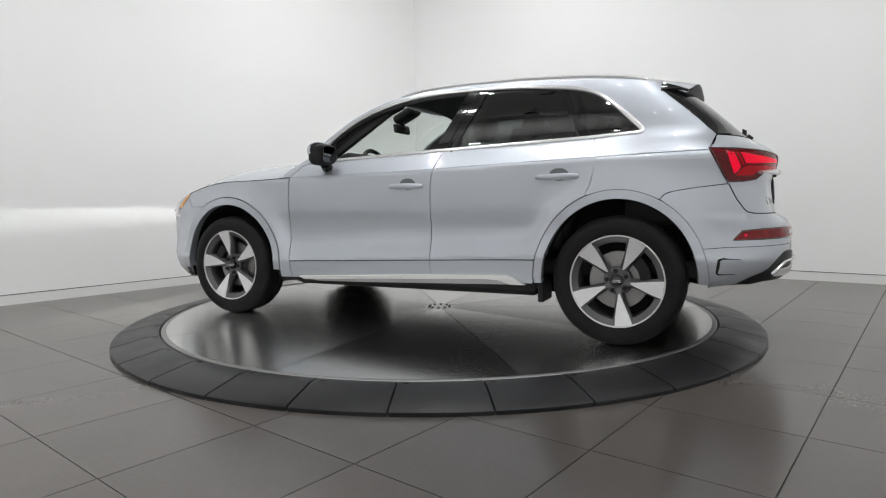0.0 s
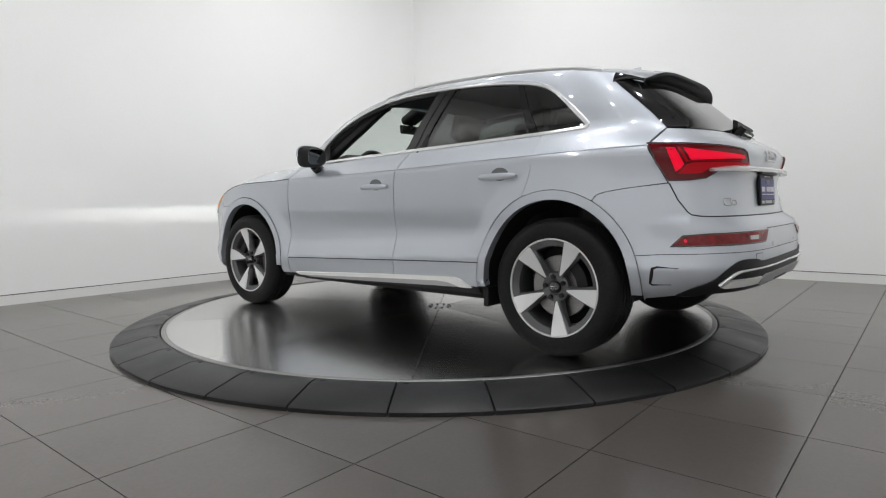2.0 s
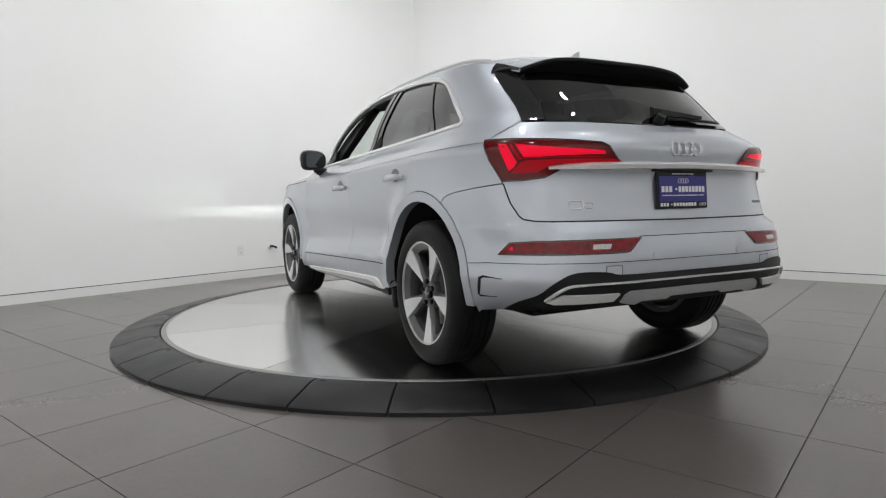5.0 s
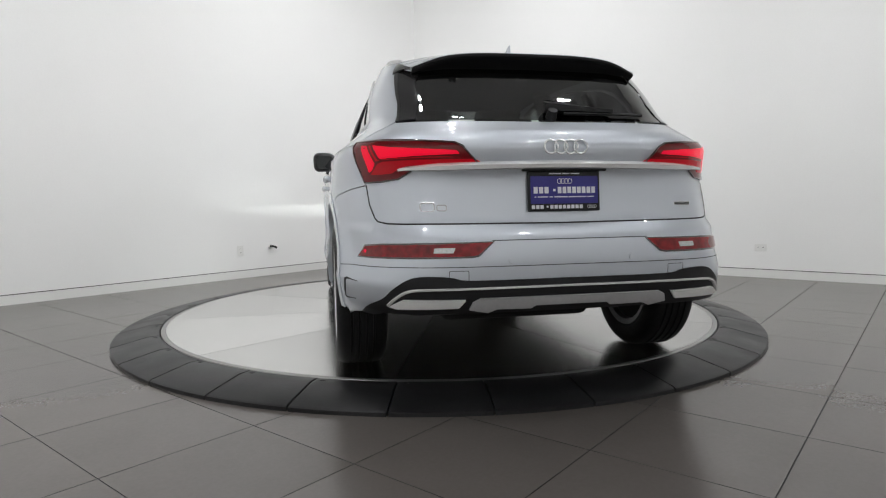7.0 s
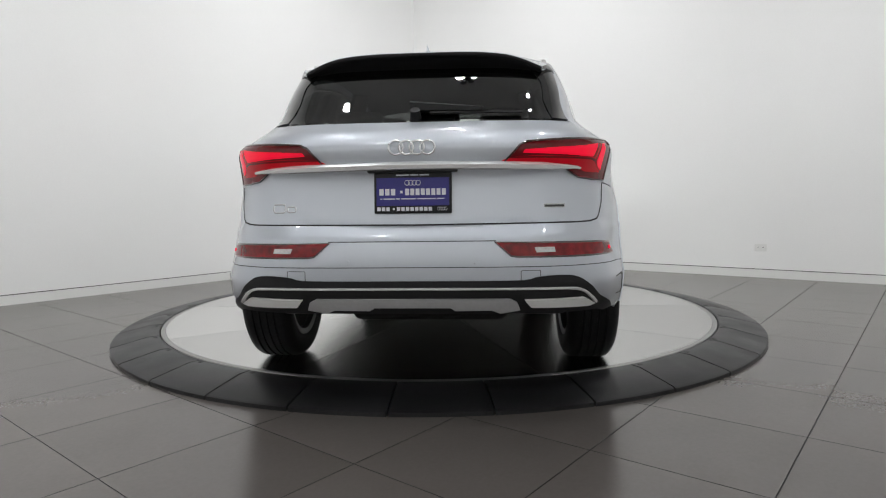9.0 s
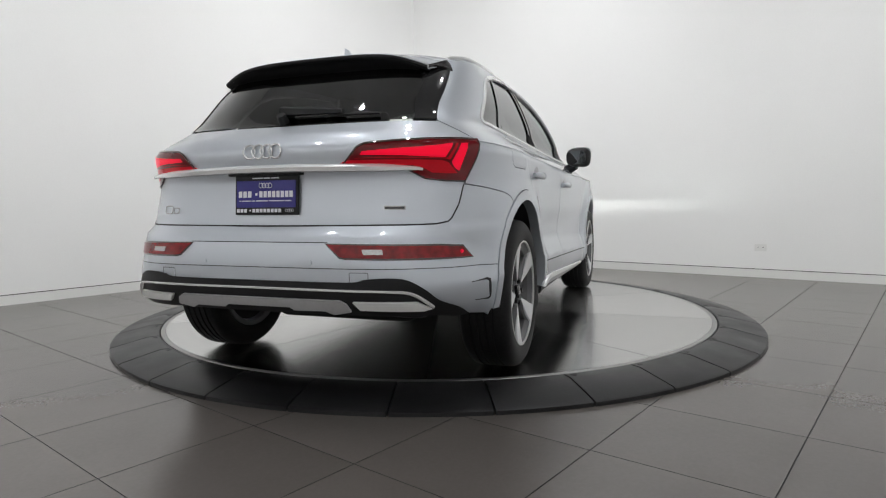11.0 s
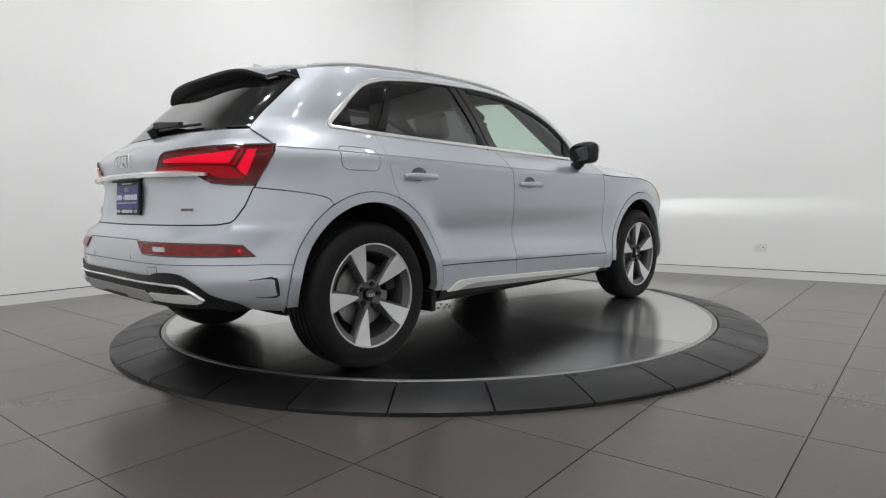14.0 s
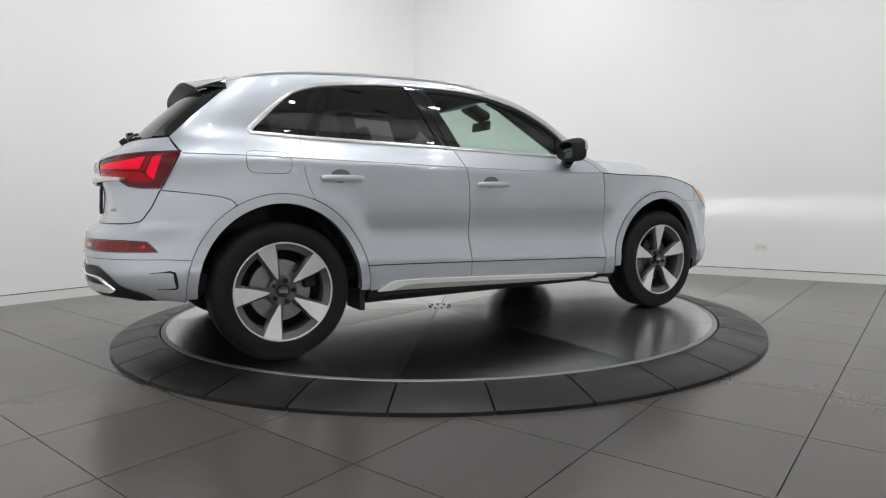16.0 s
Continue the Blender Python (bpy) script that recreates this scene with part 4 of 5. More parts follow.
def projector(car, S):
    """Low-beam unit on the lamp's face: a lit strip between two shades that bound the beam above and below."""
    z = 0.770
    p, n = surface_point(front_map, *fx(2.225, z))
    x, y = p.x + 0.005, p.y * S
    e = bmesh.new()
    box(e, (0.001, 0.04, 0.0005), pose(x, y, z - 0.00025))
    unit = part("low_beam", e, BEAM, car, "lit low-beam headlamp strip")
    bm = bmesh.new()
    box(bm, (0.002, 0.05, 0.012), pose(x - 0.002, y, z - 0.002))
    box(bm, (0.016, 0.05, 0.001), pose(x + 0.007, y, z + 0.004))
    box(bm, (0.001, 0.05, 0.004), pose(x + 0.0148, y, z + 0.00205))
    box(bm, (0.001, 0.05, 0.006), pose(x + 0.0050, y, z - 0.0037))
    part("beam_shade", bm, BLACK_PLASTIC, unit)


def rear_end(car):
    mir = lambda pts: pts + [(-w, z) for w, z in reversed(pts)]
    # tailgate
    right_half = [ry(0.0, 1.152), ry(0.35, 1.153), ry(0.52, 1.156)] + [rx(-1.90, 1.162), rx(-1.868, 1.078), rx(-1.962, 0.893)] + [rx(-2.000, 0.814), rx(-2.027, 0.776), rx(-2.040, 0.758), rx(-2.056, 0.745)] + \
                 [ry(0.715, 0.737), ry(0.66, 0.735), ry(0.60, 0.735), ry(0.30, 0.733), ry(0.0, 0.731)]
    poly = right_half + [(-w, z) for w, z in reversed(right_half[1:-1])]
    gate = panel("tailgate", poly, rear_map, PAINT, car, off=0.0, step=0.035)
    # bumper
    bh = [ry(0.0, 0.727), ry(0.30, 0.729), ry(0.60, 0.730), ry(0.66, 0.730), ry(0.717, 0.732), rx(-2.058, 0.740), rx(-2.043, 0.753), rx(-2.030, 0.772), rx(-2.003, 0.810), rx(-1.964, 0.891), rx(-1.81, 0.8735), rx(-1.70, 0.8565), rx(-1.654, 0.840), rx(-1.635, 0.816)] + \
         [rx(x, z) for x, z in arch_arc(1, 120, 183, n=16, grow=1.007)] + [rx(-1.89, 0.350), rx(-2.0, 0.366), ry(0.72, 0.388), ry(0.50, 0.390), ry(0.20, 0.385), ry(0.0, 0.385)]
    poly = bh + [(-w, z) for w, z in reversed(bh[1:-1])]
    bumper = panel("rear_bumper", poly, rear_map, PAINT, car, off=0.0, step=0.035, thick=0.03)
    # dark joint round the foot of the tailgate
    line = [rx(-1.963, 0.892), rx(-2.0015, 0.812), rx(-2.0285, 0.774), rx(-2.0415, 0.7555), rx(-2.057, 0.7425), ry(0.716, 0.7345), ry(0.66, 0.7325), ry(0.60, 0.7325), ry(0.30, 0.731), ry(0.0, 0.729)]
    ribbon("tailgate_joint", line + [(-w, z) for w, z in reversed(line[:-1])], 0.0062, rear_map, BLACK_MATTE, gate, off=0.0, height=0.0018)
    # dark skin behind the joints
    poly = [ry(0.0, 1.10), rx(-1.86, 1.10), rx(-1.82, 0.85), rx(-1.86, 0.42), ry(0.0, 0.42)]
    poly = poly + [(-w, z) for w, z in reversed(poly[1:-1])]
    panel("inner_skin", poly, rear_map, BLACK_MATTE, car, off=-0.03, thick=0, step=0.06)
    # joint lines and panels of the bumper
    for z0, ym in ((0.668, 0.33), (0.567, 0.0)):
        pts = [ry(ym, z0), ry(0.0, z0), ry(-ym, z0)] if ym else [rx(-1.85, 0.553), rx(-1.95, 0.560), ry(0.70, 0.566), ry(0.4, z0), ry(0.0, z0), ry(-0.4, z0)] + [(-rx(-1.95, 0.560)[0], 0.560), (-rx(-1.85, 0.553)[0], 0.553)]
        if ym == 0.0:
            pts = pts[:5] + [(-w, z) for w, z in reversed(pts[:4])]
        ribbon("bumper_joint", pts, 0.0034, rear_map, BLACK_MATTE, bumper, off=-0.001, height=0.0016)
    # lower black surround
    half = smooth_line([ry(0.0, 0.514), ry(0.30, 0.514), ry(0.44, 0.516), ry(0.49, 0.527), ry(0.58, 0.532), ry(0.645, 0.523), ry(0.705, 0.484), ry(0.745, 0.440), rx(-2.075, 0.404), rx(-2.01, 0.370)], 4) + \
           [rx(-2.07, 0.366), ry(0.735, 0.380), ry(0.40, 0.384), ry(0.0, 0.382)]
    poly = half + [(-w, z) for w, z in reversed(half[1:-1])]
    diff = panel("lower_surround", poly, rear_map, BLACK_PLASTIC, bumper, "black plastic lower bumper", off=0.007, thick=0.02, step=0.03)
    # chrome blade with end wings
    for S in (1, -1):
        line = smooth_line([ry(0.0, 0.485), ry(0.40, 0.484), ry(0.60, 0.481), ry(0.660, 0.471), ry(0.700, 0.442), ry(0.720, 0.419)], 4)
        ribbon("chrome_blade", [(w * S, z) for w, z in line], lambda t: 0.0085 + 0.014 * max(0, t - 0.75), rear_map, CHROME, diff, off=0.016, height=0.006, label="bright chrome bumper blade")
        wing = [ry(0.437, 0.442), ry(0.670, 0.442), ry(0.715, 0.414), ry(0.690, 0.407), ry(0.462, 0.413)]
        panel("exhaust_trim", [(w * S, z) for w, z in wing], rear_map, BLADE, diff, "bright chrome exhaust trim", off=0.020, thick=0.02, step=0.03)
        # reflector lamps
        lens = [ry(0.320, 0.664), ry(0.60, 0.661), ry(0.74, 0.657), rx(-2.03, 0.648), rx(-1.985, 0.594), ry(0.74, 0.597), ry(0.41, 0.602), ry(0.385, 0.606)]
        lens = [(w * S, z) for w, z in lens]
        rl = panel("bumper_lamp", lens, rear_map, RED_BLACK, bumper, "dark red bumper lamp", off=0.004, thick=0.012, step=0.03)
        panel("lens", shrink(lens, 0.007), rear_map, RED_LENS, rl, "red lens", off=0.0055, thick=0.003, step=0.03)
        rev = [ry(0.475, 0.641), ry(0.553, 0.640), ry(0.557, 0.621), ry(0.483, 0.621)]
        panel("reversing_lens", [(w * S, z) for w, z in rev], rear_map, REVERSE, rl, "clear reversing lens", off=0.008, thick=0.003, step=0.03)
        q, qn = surface_point(rear_map, rx(-2.045, 0.622)[0] * S, 0.622)
        bm = bmesh.new()
        cyl(bm, 0.007, 0.006, 0.004, Matrix.Translation(q + qn * 0.009) @ qn.to_track_quat("Z", "Y").to_matrix().to_4x4(), 14)
        part("lit_dot", bm, RED_GLOW, rl, "small glowing red light")
        # parking sensors
        p, n = surface_point(rear_map, ry(0.255, 0.588)[0] * S, 0.588)
        bm = bmesh.new()
        cyl(bm, 0.012, 0.011, 0.006, Matrix.Translation(p) @ n.to_track_quat("Z", "Y").to_matrix().to_4x4(), 20)
        part("parking_sensor", bm, PAINT, bumper)
        # tow cover
        sq = rounded([ry(0.425, 0.552), ry(0.50, 0.552), ry(0.50, 0.512), ry(0.425, 0.512)], 0.004, 2)
        sq = [(w * S, z) for w, z in sq]
        ribbon("cover_joint", sq + sq[:1], 0.0024, rear_map, BLACK_MATTE, bumper, off=-0.001, height=0.0016)
        panel("tow_cover", shrink(sq, 0.003), rear_map, PAINT, bumper, off=0.0015, thick=0.002, step=0.03)
        # corner air scoop
        line = [rx(-2.03, 0.497), rx(-1.945, 0.503), rx(-1.925, 0.495), rx(-1.915, 0.425), rx(-1.925, 0.418), rx(-2.0, 0.420)]
        ribbon("corner_scoop", [(w * S, z) for w, z in line], lambda t: 0.003 + 0.013 * math.sin(math.pi * t) ** 4, rear_map, BLACK_PLASTIC, bumper, off=0.000, height=0.002)
        # tail lamp
        outer = [ry(0.362, 0.974), ry(0.425, 1.040), ry(0.455, 1.052), ry(0.60, 1.063), ry(0.74, 1.073), rx(-1.862, 1.078), rx(-1.908, 0.992), rx(-1.958, 0.904), rx(-2.03, 0.905), ry(0.665, 0.915), ry(0.60, 0.957), ry(0.50, 0.968)]
        outer = [(w * S, z) for w, z in outer]
        tl = panel("tail_lamp", outer, rear_map, RED_DARK, car, "lit red wraparound tail lamp", off=0.006, thick=0.02, step=0.025, edge=0.025)
        # (angle round the tail, height) of the lit strokes inside the lens
        kw = dict(thick=0.003, step=0.02, edge=0.02)
        bar = [(0.502, 1.011), (0.511, 1.023), (0.693, 1.035), (0.786, 1.042), (0.890, 1.053), (0.853, 1.001), (0.785, 1.002), (0.692, 1.006)]
        corner = [(0.931, 1.053), (0.970, 1.056), (0.956, 1.021), (0.922, 0.946), (0.902, 0.958), (0.886, 0.981), (0.910, 1.020)]
        low = [(0.414, 0.980), (0.439, 0.990), (0.564, 0.991), (0.731, 0.990), (0.839, 0.988), (0.869, 0.980), (0.915, 0.936), (0.861, 0.935), (0.799, 0.938), (0.753, 0.960), (0.714, 0.968), (0.561, 0.972)]
        inlay = [(0.470, 0.996), (0.564, 0.9985), (0.731, 0.9965), (0.850, 0.9955), (0.877, 0.990), (0.918, 1.053), (0.906, 1.054), (0.866, 0.9975), (0.731, 0.9995), (0.564, 1.0015)]
        flip = lambda pts: [(w * S, z) for w, z in pts]
        panel("light_bar", flip(bar), rear_map, RED_GLOW, tl, "glowing red light bar", off=0.0075, **kw)
        panel("corner_light", flip(corner), rear_map, RED_GLOW, tl, "glowing red corner light", off=0.0075, **kw)
        panel("lower_light", flip(low), rear_map, RED_MID, tl, "dim red lower light", off=0.0072, **kw)
        panel("lens_inlay", flip(inlay), rear_map, RED_MID, tl, "thin red inlay between the lit strokes", off=0.0070, thick=0.003, step=0.015, edge=0.015)
        # dark frame round the lens
        rim = [outer[i] for i in range(len(outer))]
        ribbon("lens_frame", dense(rim, 0.03) + rim[:1], 0.007, rear_map, RED_BLACK, tl, off=0.006, height=0.003)
        # black trim beside the rear glass
        trim = [rx(x - 0.004, z) for x, z in D_EDGE] + [rx(-1.635, 1.452), rx(-1.705, 1.445), rx(-1.785, 1.353), rx(-1.885, 1.262), rx(-1.968, 1.170)]
        panel("glass_side_trim", [(w * S, z) for w, z in trim], rear_map, BLACK_GLOSS, gate, "gloss black trim beside the rear glass", off=0.004, step=0.03)
    skid = [ry(0.0, 0.446), ry(0.380, 0.446), ry(0.408, 0.432), ry(0.420, 0.402), ry(0.345, 0.390), ry(0.31, 0.402), ry(0.17, 0.400), ry(0.15, 0.412), ry(0.0, 0.412)]
    poly = skid + [(-w, z) for w, z in reversed(skid[1:-1])]
    panel("skid_plate", poly, rear_map, SKID, diff, "grey metal-look skid plate", off=0.016, thick=0.02, step=0.03)
    # chrome strip across the tailgate
    line = smooth_line([ry(-0.655, 0.953), ry(-0.60, 0.958), ry(-0.30, 0.966), ry(0.0, 0.969), ry(0.30, 0.966), ry(0.60, 0.958), ry(0.655, 0.953)], 5)
    ribbon("chrome_strip", line, lambda t: 0.012 + 0.016 * min(1, math.sin(math.pi * t) * 3.0), rear_map, CHROME, gate, off=0.020, height=0.016, label="bright chrome strip across the tailgate")
    bm = bmesh.new()
    x = rear_x(0, 0.945)
    box(bm, (0.035, 0.36, 0.018), pose(x - 0.004, 0, 0.947), 0.005)
    part("plate_lamp_housing", bm, BLACK_PLASTIC, gate)
    # rear glass
    half = [ry(0.0, 1.158), ry(0.40, 1.160), rx(-1.975, 1.166), rx(-1.885, 1.258), rx(-1.77, 1.350), rx(-1.69, 1.412), ry(0.40, 1.428), ry(0.0, 1.432)]
    poly = half + [(-w, z) for w, z in reversed(half[1:-1])]
    panel("rear_glass", poly, rear_map, TINT_GLASS, gate, "dark privacy rear glass", off=0.001, thick=0.0, step=0.04)
    # wiper
    hub, hn = surface_point(rear_map, *ry(-0.0, 1.172))
    bm = bmesh.new()
    p0 = rear_map(*ry(0.025, 1.200)) + hn * 0.028
    p1 = rear_map(*ry(-0.285, 1.188)) + hn * 0.024
    pts = [p0.lerp(p1, t) for t in np.linspace(0, 1, 6)]
    rows = []
    for i, p in enumerate(pts):
        w = 0.027 - 0.016 * i / 5
        rows.append([bm.verts.new(p + Vector((dx, 0, dz))) for dx, dz in ((0.012, -w), (-0.014, -w * 0.6), (-0.014, w * 0.6), (0.012, w))])
    for a, b in zip(rows, rows[1:]):
        for k in range(4):
            bm.faces.new((a[k], a[(k + 1) % 4], b[(k + 1) % 4], b[k]))
    bm.faces.new(rows[0])
    bm.faces.new(rows[-1])
    cyl(bm, 0.026, 0.020, 0.05, Matrix.Translation(hub + hn * 0.015) @ hn.to_track_quat("Z", "Y").to_matrix().to_4x4(), 20)
    wiper = part("wiper_arm", bm, BLACK_PLASTIC, gate, "black rear wiper arm")
    bm = bmesh.new()
    tube(bm, [rear_map(*ry(y, 1.181)) + hn * 0.014 for y in np.linspace(-0.06, -0.445, 11)], 0.007, 6)
    part("wiper_blade", bm, BLACK_PLASTIC, wiper)
    # ring badge and plain script badges
    bm = bmesh.new()
    for k in range(4):
        yc = 0.0 + 0.0635 - 0.0423 * k
        pts = []
        for a in np.linspace(0, 2 * math.pi, 29):
            y, z = yc + 0.0285 * math.cos(a), 1.037 + 0.0285 * math.sin(a)
            pts.append((rear_x(y, z) - 0.006, y, z))
        tube(bm, pts, 0.0042, 6)
    part("ring_badge", bm, CHROME, gate, "four linked chrome rings", smooth=True)
    for y0, y1, z, h in ((0.535, 0.590, 0.800, 0.034), (0.488, 0.525, 0.796, 0.022)):
        bm = bmesh.new()
        yc = (y0 + y1) / 2
        ring = rounded([(y0, z - h / 2), (y1, z - h / 2), (y1, z + h / 2), (y0, z + h / 2)], h * 0.35, 4)
        tube(bm, [(rear_x(y, zz_) - 0.003, y, zz_) for y, zz_ in ring + ring[:1]], 0.0028, 6)
        part("plain_badge", bm, CHROME, gate, "small chrome badge")
    bm = bmesh.new()
    box(bm, (0.006, 0.088, 0.016), pose(rear_x(0.565, 0.80) - 0.001, -0.565, 0.800, 0, 0, 12), 0.003)
    bd = part("plain_badge", bm, CHROME, gate, "narrow dark and chrome badge")
    bm = bmesh.new()
    box(bm, (0.003, 0.080, 0.009), pose(rear_x(0.565, 0.80) - 0.0045, -0.5655, 0.800, 0, 0, 12))
    part("badge_inlay", bm, BLACK_GLOSS, bd)
    # dealer plate
    px = TAIL(0.86) - 0.012
    tilt = 4
    bm = bmesh.new()
    box(bm, (0.014, 0.312, 0.165), pose(px, 0, 0.858, 0, tilt), 0.005)
    fr = part("plate_frame", bm, BLACK_PLASTIC, car, "black frame holding a blue dealer plate")
    bm = bmesh.new()
    box(bm, (0.003, 0.292, 0.112), pose(px, 0, 0.858, 0, tilt) @ pose(-0.0085, 0, 0.004), 0.001)
    pl = part("plate_insert", bm, PLATE_BLUE, fr, "dark blue plate insert")

    def bar(y0, y1, z0, z1, mat=WHITE_INK, depth=0.0012):
        bm = bmesh.new()
        box(bm, (depth, abs(y1 - y0), z1 - z0), pose(px, 0, 0.858, 0, tilt) @ pose(-0.0105, (y0 + y1) / 2, (z0 + z1) / 2))
        part("printed_bar", bm, mat, pl)
    def word(y0, y1, z0, z1, n):
        """A word as n plain upright bars."""
        wdt = (y0 - y1) / n
        for k in range(n):
            bar(y0 - k * wdt, y0 - (k + 0.74) * wdt, z0, z1)

    word(0.134, 0.064, -0.010, 0.016, 3)
    bar(0.050, 0.040, -0.002, 0.008)
    word(0.030, -0.138, -0.010, 0.016, 8)
    for y0, y1 in ((0.130, 0.123), (0.117, 0.072), (0.066, 0.052), (0.046, -0.012), (-0.018, -0.092), (-0.098, -0.126)):
        bar(y0, y1, -0.0265, -0.0225)
    word(0.143, 0.088, -0.0725, -0.0575, 3)
    bar(0.080, 0.072, -0.068, -0.061)
    word(0.064, -0.082, -0.0725, -0.0575, 8)
    for y0, y1 in ((0.066, 0.014), (0.008, -0.022), (-0.028, -0.066)):
        bar(y0, y1, 0.0680, 0.0725)
    for y0, dy, zc, r in ((0.022, 0.0147, 0.040, 0.0098), (-0.104, 0.0092, -0.064, 0.006)):
        bm = bmesh.new()
        for k in range(4):
            yc = y0 - dy * k
            tube(bm, [(px - 0.011 + 0.07 * zc, yc + r * math.cos(a), 0.858 + zc + r * math.sin(a)) for a in np.linspace(0, 2 * math.pi, 15)], r * 0.13, 4)
        part("printed_rings", bm, WHITE_INK, pl)
    # roof spoiler
    te = lambda y: -1.795 + 0.050 * (abs(y) / 0.55) ** 5
    ys = np.linspace(-0.552, 0.552, 41)
    rows = []
    for y in ys:
        x1 = te(y)
        zt = spoiler_map(x1, y).z
        e = 1 - step01(0.45, 0.555, abs(y)) * 0.5
        xg = rear_x(y, 1.405)
        rows.append([(x1 - 0.003, y, zt - 0.003), (x1 - 0.006, y, zt - 0.012), (x1 + 0.004, y, zt - 0.020), (x1 + 0.05, y, zt - 0.030), (max(xg, x1 + 0.05) + 0.008, y, min(1.404 + 0.018 * (1 - (y / 0.552) ** 2), zt - 0.036)), (max(xg, x1 + 0.05) + 0.05, y, 1.44)])
    part("spoiler_underside", grid_mesh("spoiler_underside", rows), BLACK_PLASTIC, gate, "black underside of the roof spoiler")
    # gloss black ends of the spoiler that run down to the black trim
    for S in (1, -1):
        outer = [(te(0.555), 0.555), (-1.70, 0.577), (-1.65, 0.588), (-1.605, 0.596)]
        rows = []
        for i, (x, y) in enumerate(dense(outer, 0.012, closed=False)):
            t = min(1.0, max(0.0, (x - te(0.555)) / (-1.605 - te(0.555))))
            top = spoiler_map(x, y)
            zl = (top.z - 0.018) * (1 - t) + 1.428 * t
            low = Vector((x + 0.004, 0.548 * (1 - t) + (side_y(-1.605, 1.428) + 0.002) * t, zl))
            rows.append([(q.x, q.y * S, q.z) for q in (top, top.lerp(low, 0.35) + Vector((0, 0.006, 0)), top.lerp(low, 0.7) + Vector((0, 0.005, 0)), low, low - Vector((0, 0.02, 0.002)))])
        part("spoiler_end", grid_mesh("spoiler_end", rows), BLACK_GLOSS, gate, "gloss black end of the spoiler")
    edge = [(te(y), y) for y in np.linspace(-0.555, 0.555, 29)]
    sp = edge + [(-1.70, 0.575), (-1.605, 0.596), (-1.605, -0.596), (-1.70, -0.575)]
    panel("spoiler", [(x, y) for x, y in sp], spoiler_map, PAINT, gate, thick=0.020)


def build_car():
    car = new("car")
    for S in (1, -1):
        side(S, car)
        projector(car, S)
    rear_end(car)
    # roof, bonnet, windscreen
    front = [(0.135 + 0.13 * (1 - (y / 0.6) ** 2), y) for y in np.linspace(-0.6, 0.6, 21)]
    back = [(-1.60, 0.588)]
    lefts = [(x, side_y(x, GUTTER(x)) - 0.004) for x in np.linspace(-1.60, 0.12, 30)]
    poly = [(x, -y) for x, y in lefts] + front + [(x, y) for x, y in reversed(lefts)]
    panel("roof", poly, roof_map, PAINT, car, step=0.06, edge=0.05)
    rows = []
    for s in np.linspace(0, 1, 14):
        r = []
        for t in np.linspace(-1, 1, 25):
            xt = 0.13 + 0.13 * (1 - t * t)
            ytop = t * 0.605
            top = roof_map(xt, ytop)
            bot = Vector((0.80 + 0.30 * (1 - t * t), t * 0.765, 1.085 + 0.03 * (1 - t * t)))
            p = bot.lerp(top, s) + Vector((0.5, 0, 0.8)).normalized() * 0.035 * math.sin(math.pi * s)
            r.append(p)
        rows.append(r)
    part("windscreen", grid_mesh("windscreen", rows), SCREEN_GLASS, car, "clear raked windscreen")
    for S in (1, -1):
        bm = bmesh.new()
        tube(bm, [rows[i][0 if S < 0 else -1] + Vector((-0.03, -S * 0.040, -0.030)) for i in range(14)], 0.032, 8)
        part("windscreen_pillar", bm, BLACK_PLASTIC, car, smooth=True)
    hl = [(x, side_y(x, HOOD_EDGE(x)) - 0.002) for x in np.linspace(0.835, 2.12, 26)]
    nose = [(2.12 + 0.06 * (1 - (y / hl[-1][1]) ** 2), y) for y in np.linspace(hl[-1][1], -hl[-1][1], 13)[1:-1]]
    cowl = [(0.86 + 0.26 * (1 - (y / hl[0][1]) ** 2), y) for y in np.linspace(-hl[0][1], hl[0][1], 13)[1:-1]]
    panel("bonnet", hl + nose + [(x, -y) for x, y in reversed(hl)] + cowl, hood_map, PAINT, car, step=0.06, edge=0.05)
    # nose: bumper and grille
    half = [fx(1.858, 0.885), fx(1.80, 0.7965)] + [(fx(x, z)) for x, z in arch_arc(0, 60, 4, n=14, grow=1.007)] + [fx(1.885, 0.30), fx(2.02, 0.235), (0.6, 0.225), (0.3, 0.225)]
    top = [(0.0, 0.80), (0.3, 0.80), (0.6, 0.80), (0.72, 0.81), (0.85, 0.835), fx(1.93, 0.868)]
    poly = top + half + [(0.0, 0.225)]
    poly = poly + [(-w, z) for w, z in reversed(poly[1:-1])]
    fb = panel("front_bumper", poly, front_map, PAINT, car, thick=0.03)
    gr = rounded([(-0.42, 0.78), (0.42, 0.78), (0.56, 0.62), (0.36, 0.36), (-0.36, 0.36), (-0.56, 0.62)], 0.05)
    grille = panel("grille", gr, front_map, BLACK_PLASTIC, fb, "black grille", off=0.005)
    for k in range(13):
        w = -0.45 + 0.075 * k
        ribbon("grille_bar", [(w, 0.44 if abs(w) > 0.3 else 0.40), (w, 0.74)], 0.012, front_map, CHROME, grille, off=0.012, height=0.008)
    for S in (1, -1):
        panel("side_intake", [(0.52 * S, 0.54), (0.64 * S, 0.57), (0.66 * S, 0.38), (0.50 * S, 0.36)], front_map, BLACK_PLASTIC, fb, "black side intake", off=0.004)
    # underbody, seats, cabin
    bm = bmesh.new()
    box(bm, (1.80, 1.56, 0.10), pose(-0.02, 0, 0.285), 0.03)
    box(bm, (3.2, 0.98, 0.10), pose(0.25, 0, 0.27), 0.03)
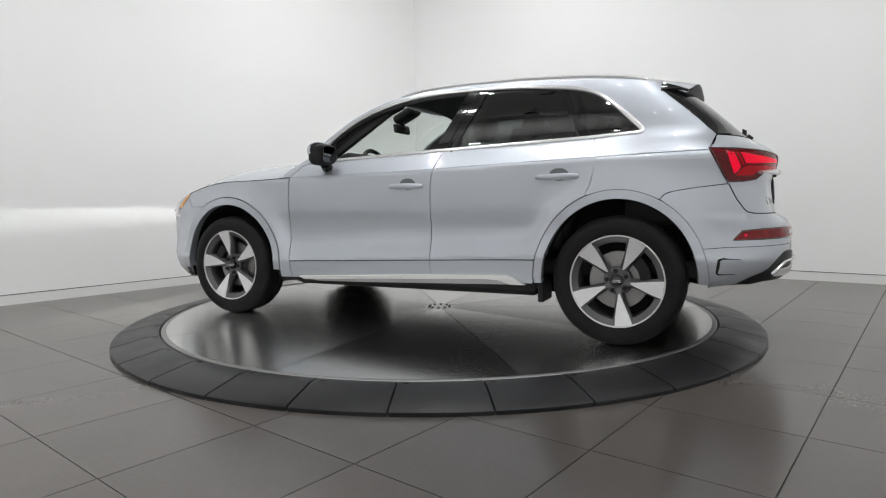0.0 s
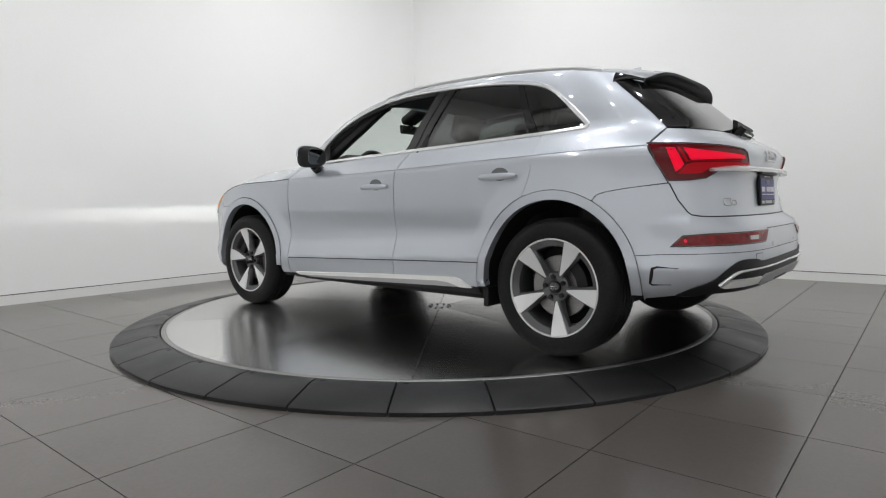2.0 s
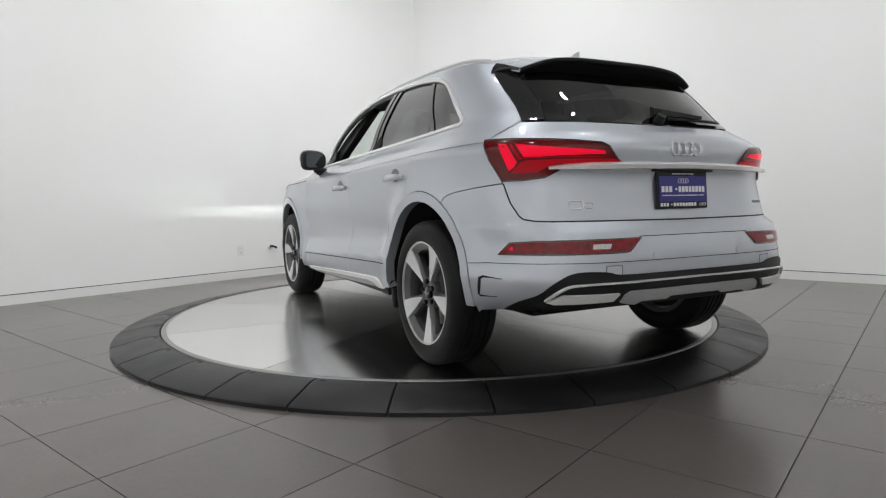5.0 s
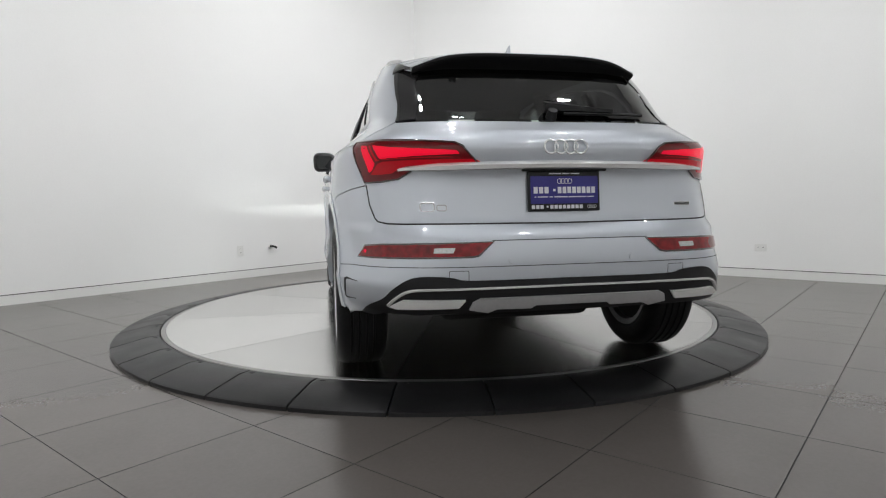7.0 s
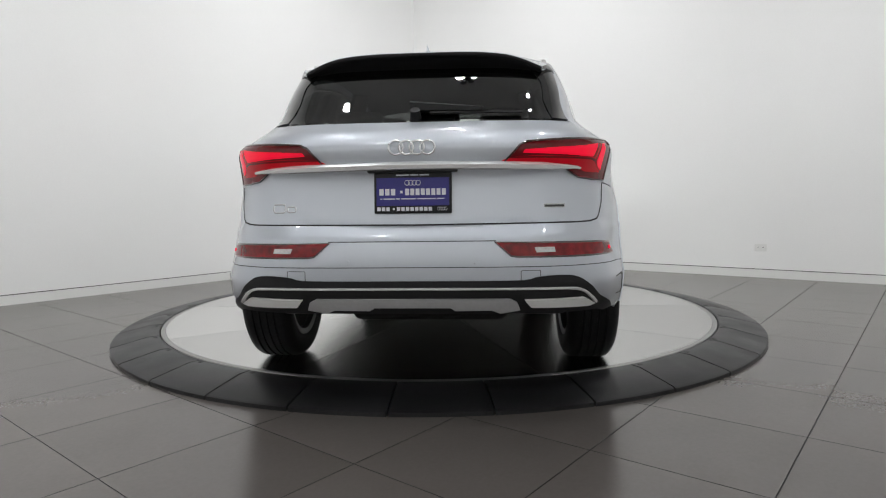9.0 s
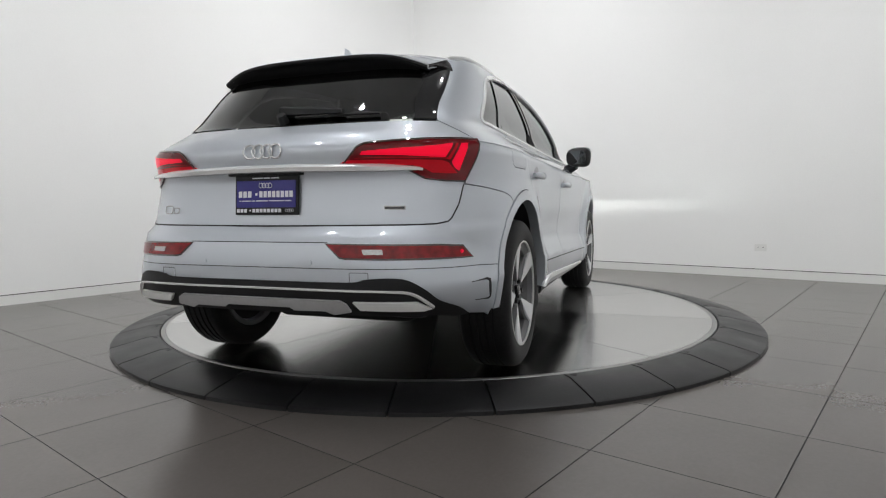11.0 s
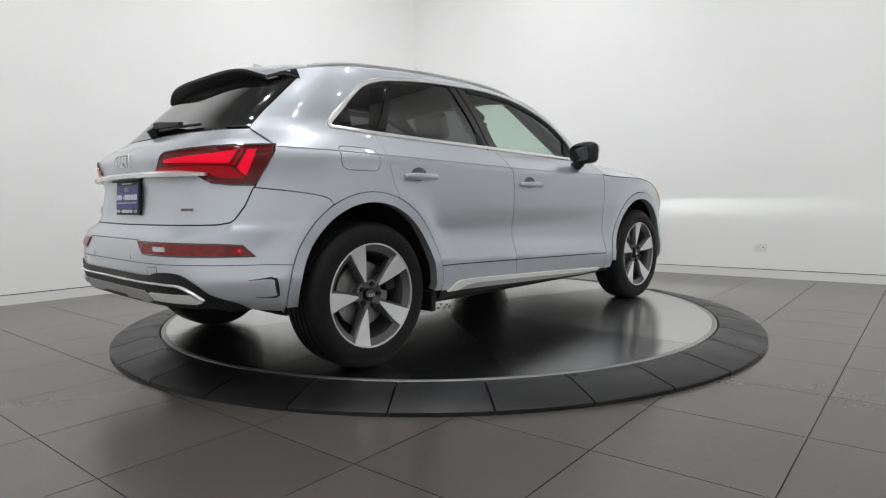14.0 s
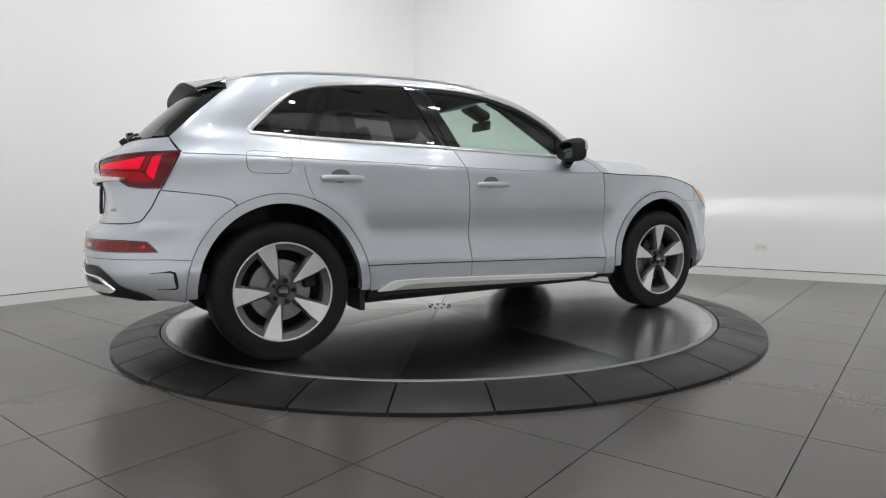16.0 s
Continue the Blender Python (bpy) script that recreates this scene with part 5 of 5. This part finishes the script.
    box(bm, (0.80, 1.30, 0.10), pose(-1.80, 0, 0.43), 0.03)
    box(bm, (0.30, 1.00, 0.08), pose(1.98, 0, 0.28), 0.03)
    box(bm, (0.50, 0.80, 0.14), pose(-1.36, 0, 0.285), 0.05)
    box(bm, (0.30, 0.50, 0.08), pose(-1.86, 0, 0.40), 0.03)
    part("underbody", bm, BLACK_MATTE, car, "black underbody pan")
    for y in (0.50, -0.50):
        bm = bmesh.new()
        box(bm, (0.30, 0.30, 0.11), pose(-1.90, y, 0.385), 0.05)
        part("muffler", bm, BLACK_PLASTIC, car)
    for x in (1.41, -1.41):
        bm = bmesh.new()
        cyl(bm, 0.04, 0.04, 1.5, pose(x, 0, 0.33, 90), 16)
        box(bm, (0.22, 0.5, 0.14), pose(x, 0, 0.30), 0.04)
        part("axle", bm, BLACK_MATTE, car)
    bm = bmesh.new()
    box(bm, (3.0, 1.50, 0.10), pose(-0.45, 0, 0.42), 0.02)
    box(bm, (0.55, 1.24, 0.40), pose(-1.66, 0, 0.84), 0.05)
    part("cabin_floor", bm, CABIN, car)
    bm = bmesh.new()
    box(bm, (0.34, 1.46, 0.34), pose(0.62, 0, 0.90), 0.07)
    box(bm, (0.40, 1.42, 0.10), pose(0.78, 0, 1.055, 0, 4), 0.045)
    box(bm, (0.18, 0.46, 0.10), pose(0.60, 0.37, 1.125, 0, 8), 0.04)
    part("dashboard", bm, CABIN, car, "black dashboard", smooth=True)
    bm = bmesh.new()
    m = pose(0.41, 0.37, 1.035, 0, -66, 0)
    tube(bm, [m @ Vector((0.185 * math.cos(a), 0.185 * math.sin(a), 0)) for a in np.linspace(0, 2 * math.pi, 33)], 0.016, 8)
    box(bm, (0.13, 0.16, 0.05), m, 0.02)
    box(bm, (0.03, 0.34, 0.02), m)
    cyl(bm, 0.03, 0.03, 0.25, m @ pose(0, 0, 0.13), 12)
    part("steering_wheel", bm, CABIN, car, "black steering wheel", smooth=True)
    for y in (0.37, -0.37):
        seat(car, 0.0, y)
    seat(car, -0.80, 0.0, 1.30, True)
    bm = bmesh.new()
    box(bm, (0.03, 0.23, 0.07), pose(0.42, 0.0, 1.395, 0, 8), 0.012)
    cyl(bm, 0.022, 0.016, 0.11, pose(0.425, 0, 1.45, 0, 20), 10)
    box(bm, (0.20, 0.16, 0.07), pose(0.37, 0, 1.500, 0, 26), 0.03)
    part("rear_view_mirror", bm, CABIN, car, "black rear-view mirror on the windscreen", smooth=True)
    rows = [[roof_map(x, y) - Vector((0, 0, 0.035)) for y in np.linspace(-0.58, 0.58, 15)] for x in np.linspace(-1.62, 0.18, 18)]
    part("headliner", grid_mesh("headliner", rows), HEADLINER, car, "dark grey headliner")
    # fin aerial
    bm = bmesh.new()
    rows = []
    for t, w, h in ((0, 0.020, 0.002), (0.3, 0.018, 0.020), (0.7, 0.012, 0.050), (1.0, 0.004, 0.058)):
        x = -1.36 - 0.14 * t
        z = roof_map(x, 0).z - 0.003
        rows.append([bm.verts.new(v) for v in ((x, -w, z), (x, 0, z + h), (x, w, z))])
    for a, b in zip(rows, rows[1:]):
        bm.faces.new((a[0], a[1], b[1], b[0]))
        bm.faces.new((a[1], a[2], b[2], b[1]))
    bm.faces.new(rows[-1])
    part("fin_aerial", bm, PAINT, car, "silver shark-fin aerial")
    # wheels
    for x, S, turn in ((1.41, 1, 30), (-1.41, 1, -8), (1.41, -1, 20), (-1.41, -1, 39)):
        w = wheel(turn, x > 0)
        w.parent = car
        w.matrix_basis = pose(x, S * 0.80, 0.364, 0, 0, 180 if S > 0 else 0)
    return tagged(car, "silver five-door SUV with tinted rear windows and lit tail lamps", "car")

# ---------------------------------------------------------------- build
TILE_SIZE, TILE_TURN, TILE_ANCHOR = 0.587, 50.6, (-0.170, 0.223)
floor_ob, n_left, n_right = room()
lights()
outlet("wall_outlet", LEFT_DIR, 3.02, 0.262, n_left, "white wall outlet low on the white wall")
outlet("wall_outlet", RIGHT_DIR, 4.78, 0.262, n_right, "white horizontal wall outlet low on the white wall", 0.118, 0.075)
wall_bracket(LEFT_DIR, 2.62, 0.29, n_left)
table_ob = turntable()
ramp_ring()
car_ob = build_car()
tiles(floor_ob)


def heading(t):
    """Degrees of the turntable at t seconds."""
    return 154.6 - 7.499 * t - 0.0205 * t * t


def motions():
    ticks = [0.5 * k for k in range(33)]
    off = Vector((-0.069, -0.080, 0))
    rows = []
    for t in ticks:
        turn = pose(0, 0, 0, 0, 0, heading(t))
        rows.append((t, turn @ Matrix.Translation(off)))
    walk(car_ob, rows)
    walk(table_ob, [(t, pose(0, 0, 0, 0, 0, heading(t))) for t in ticks])


motions()
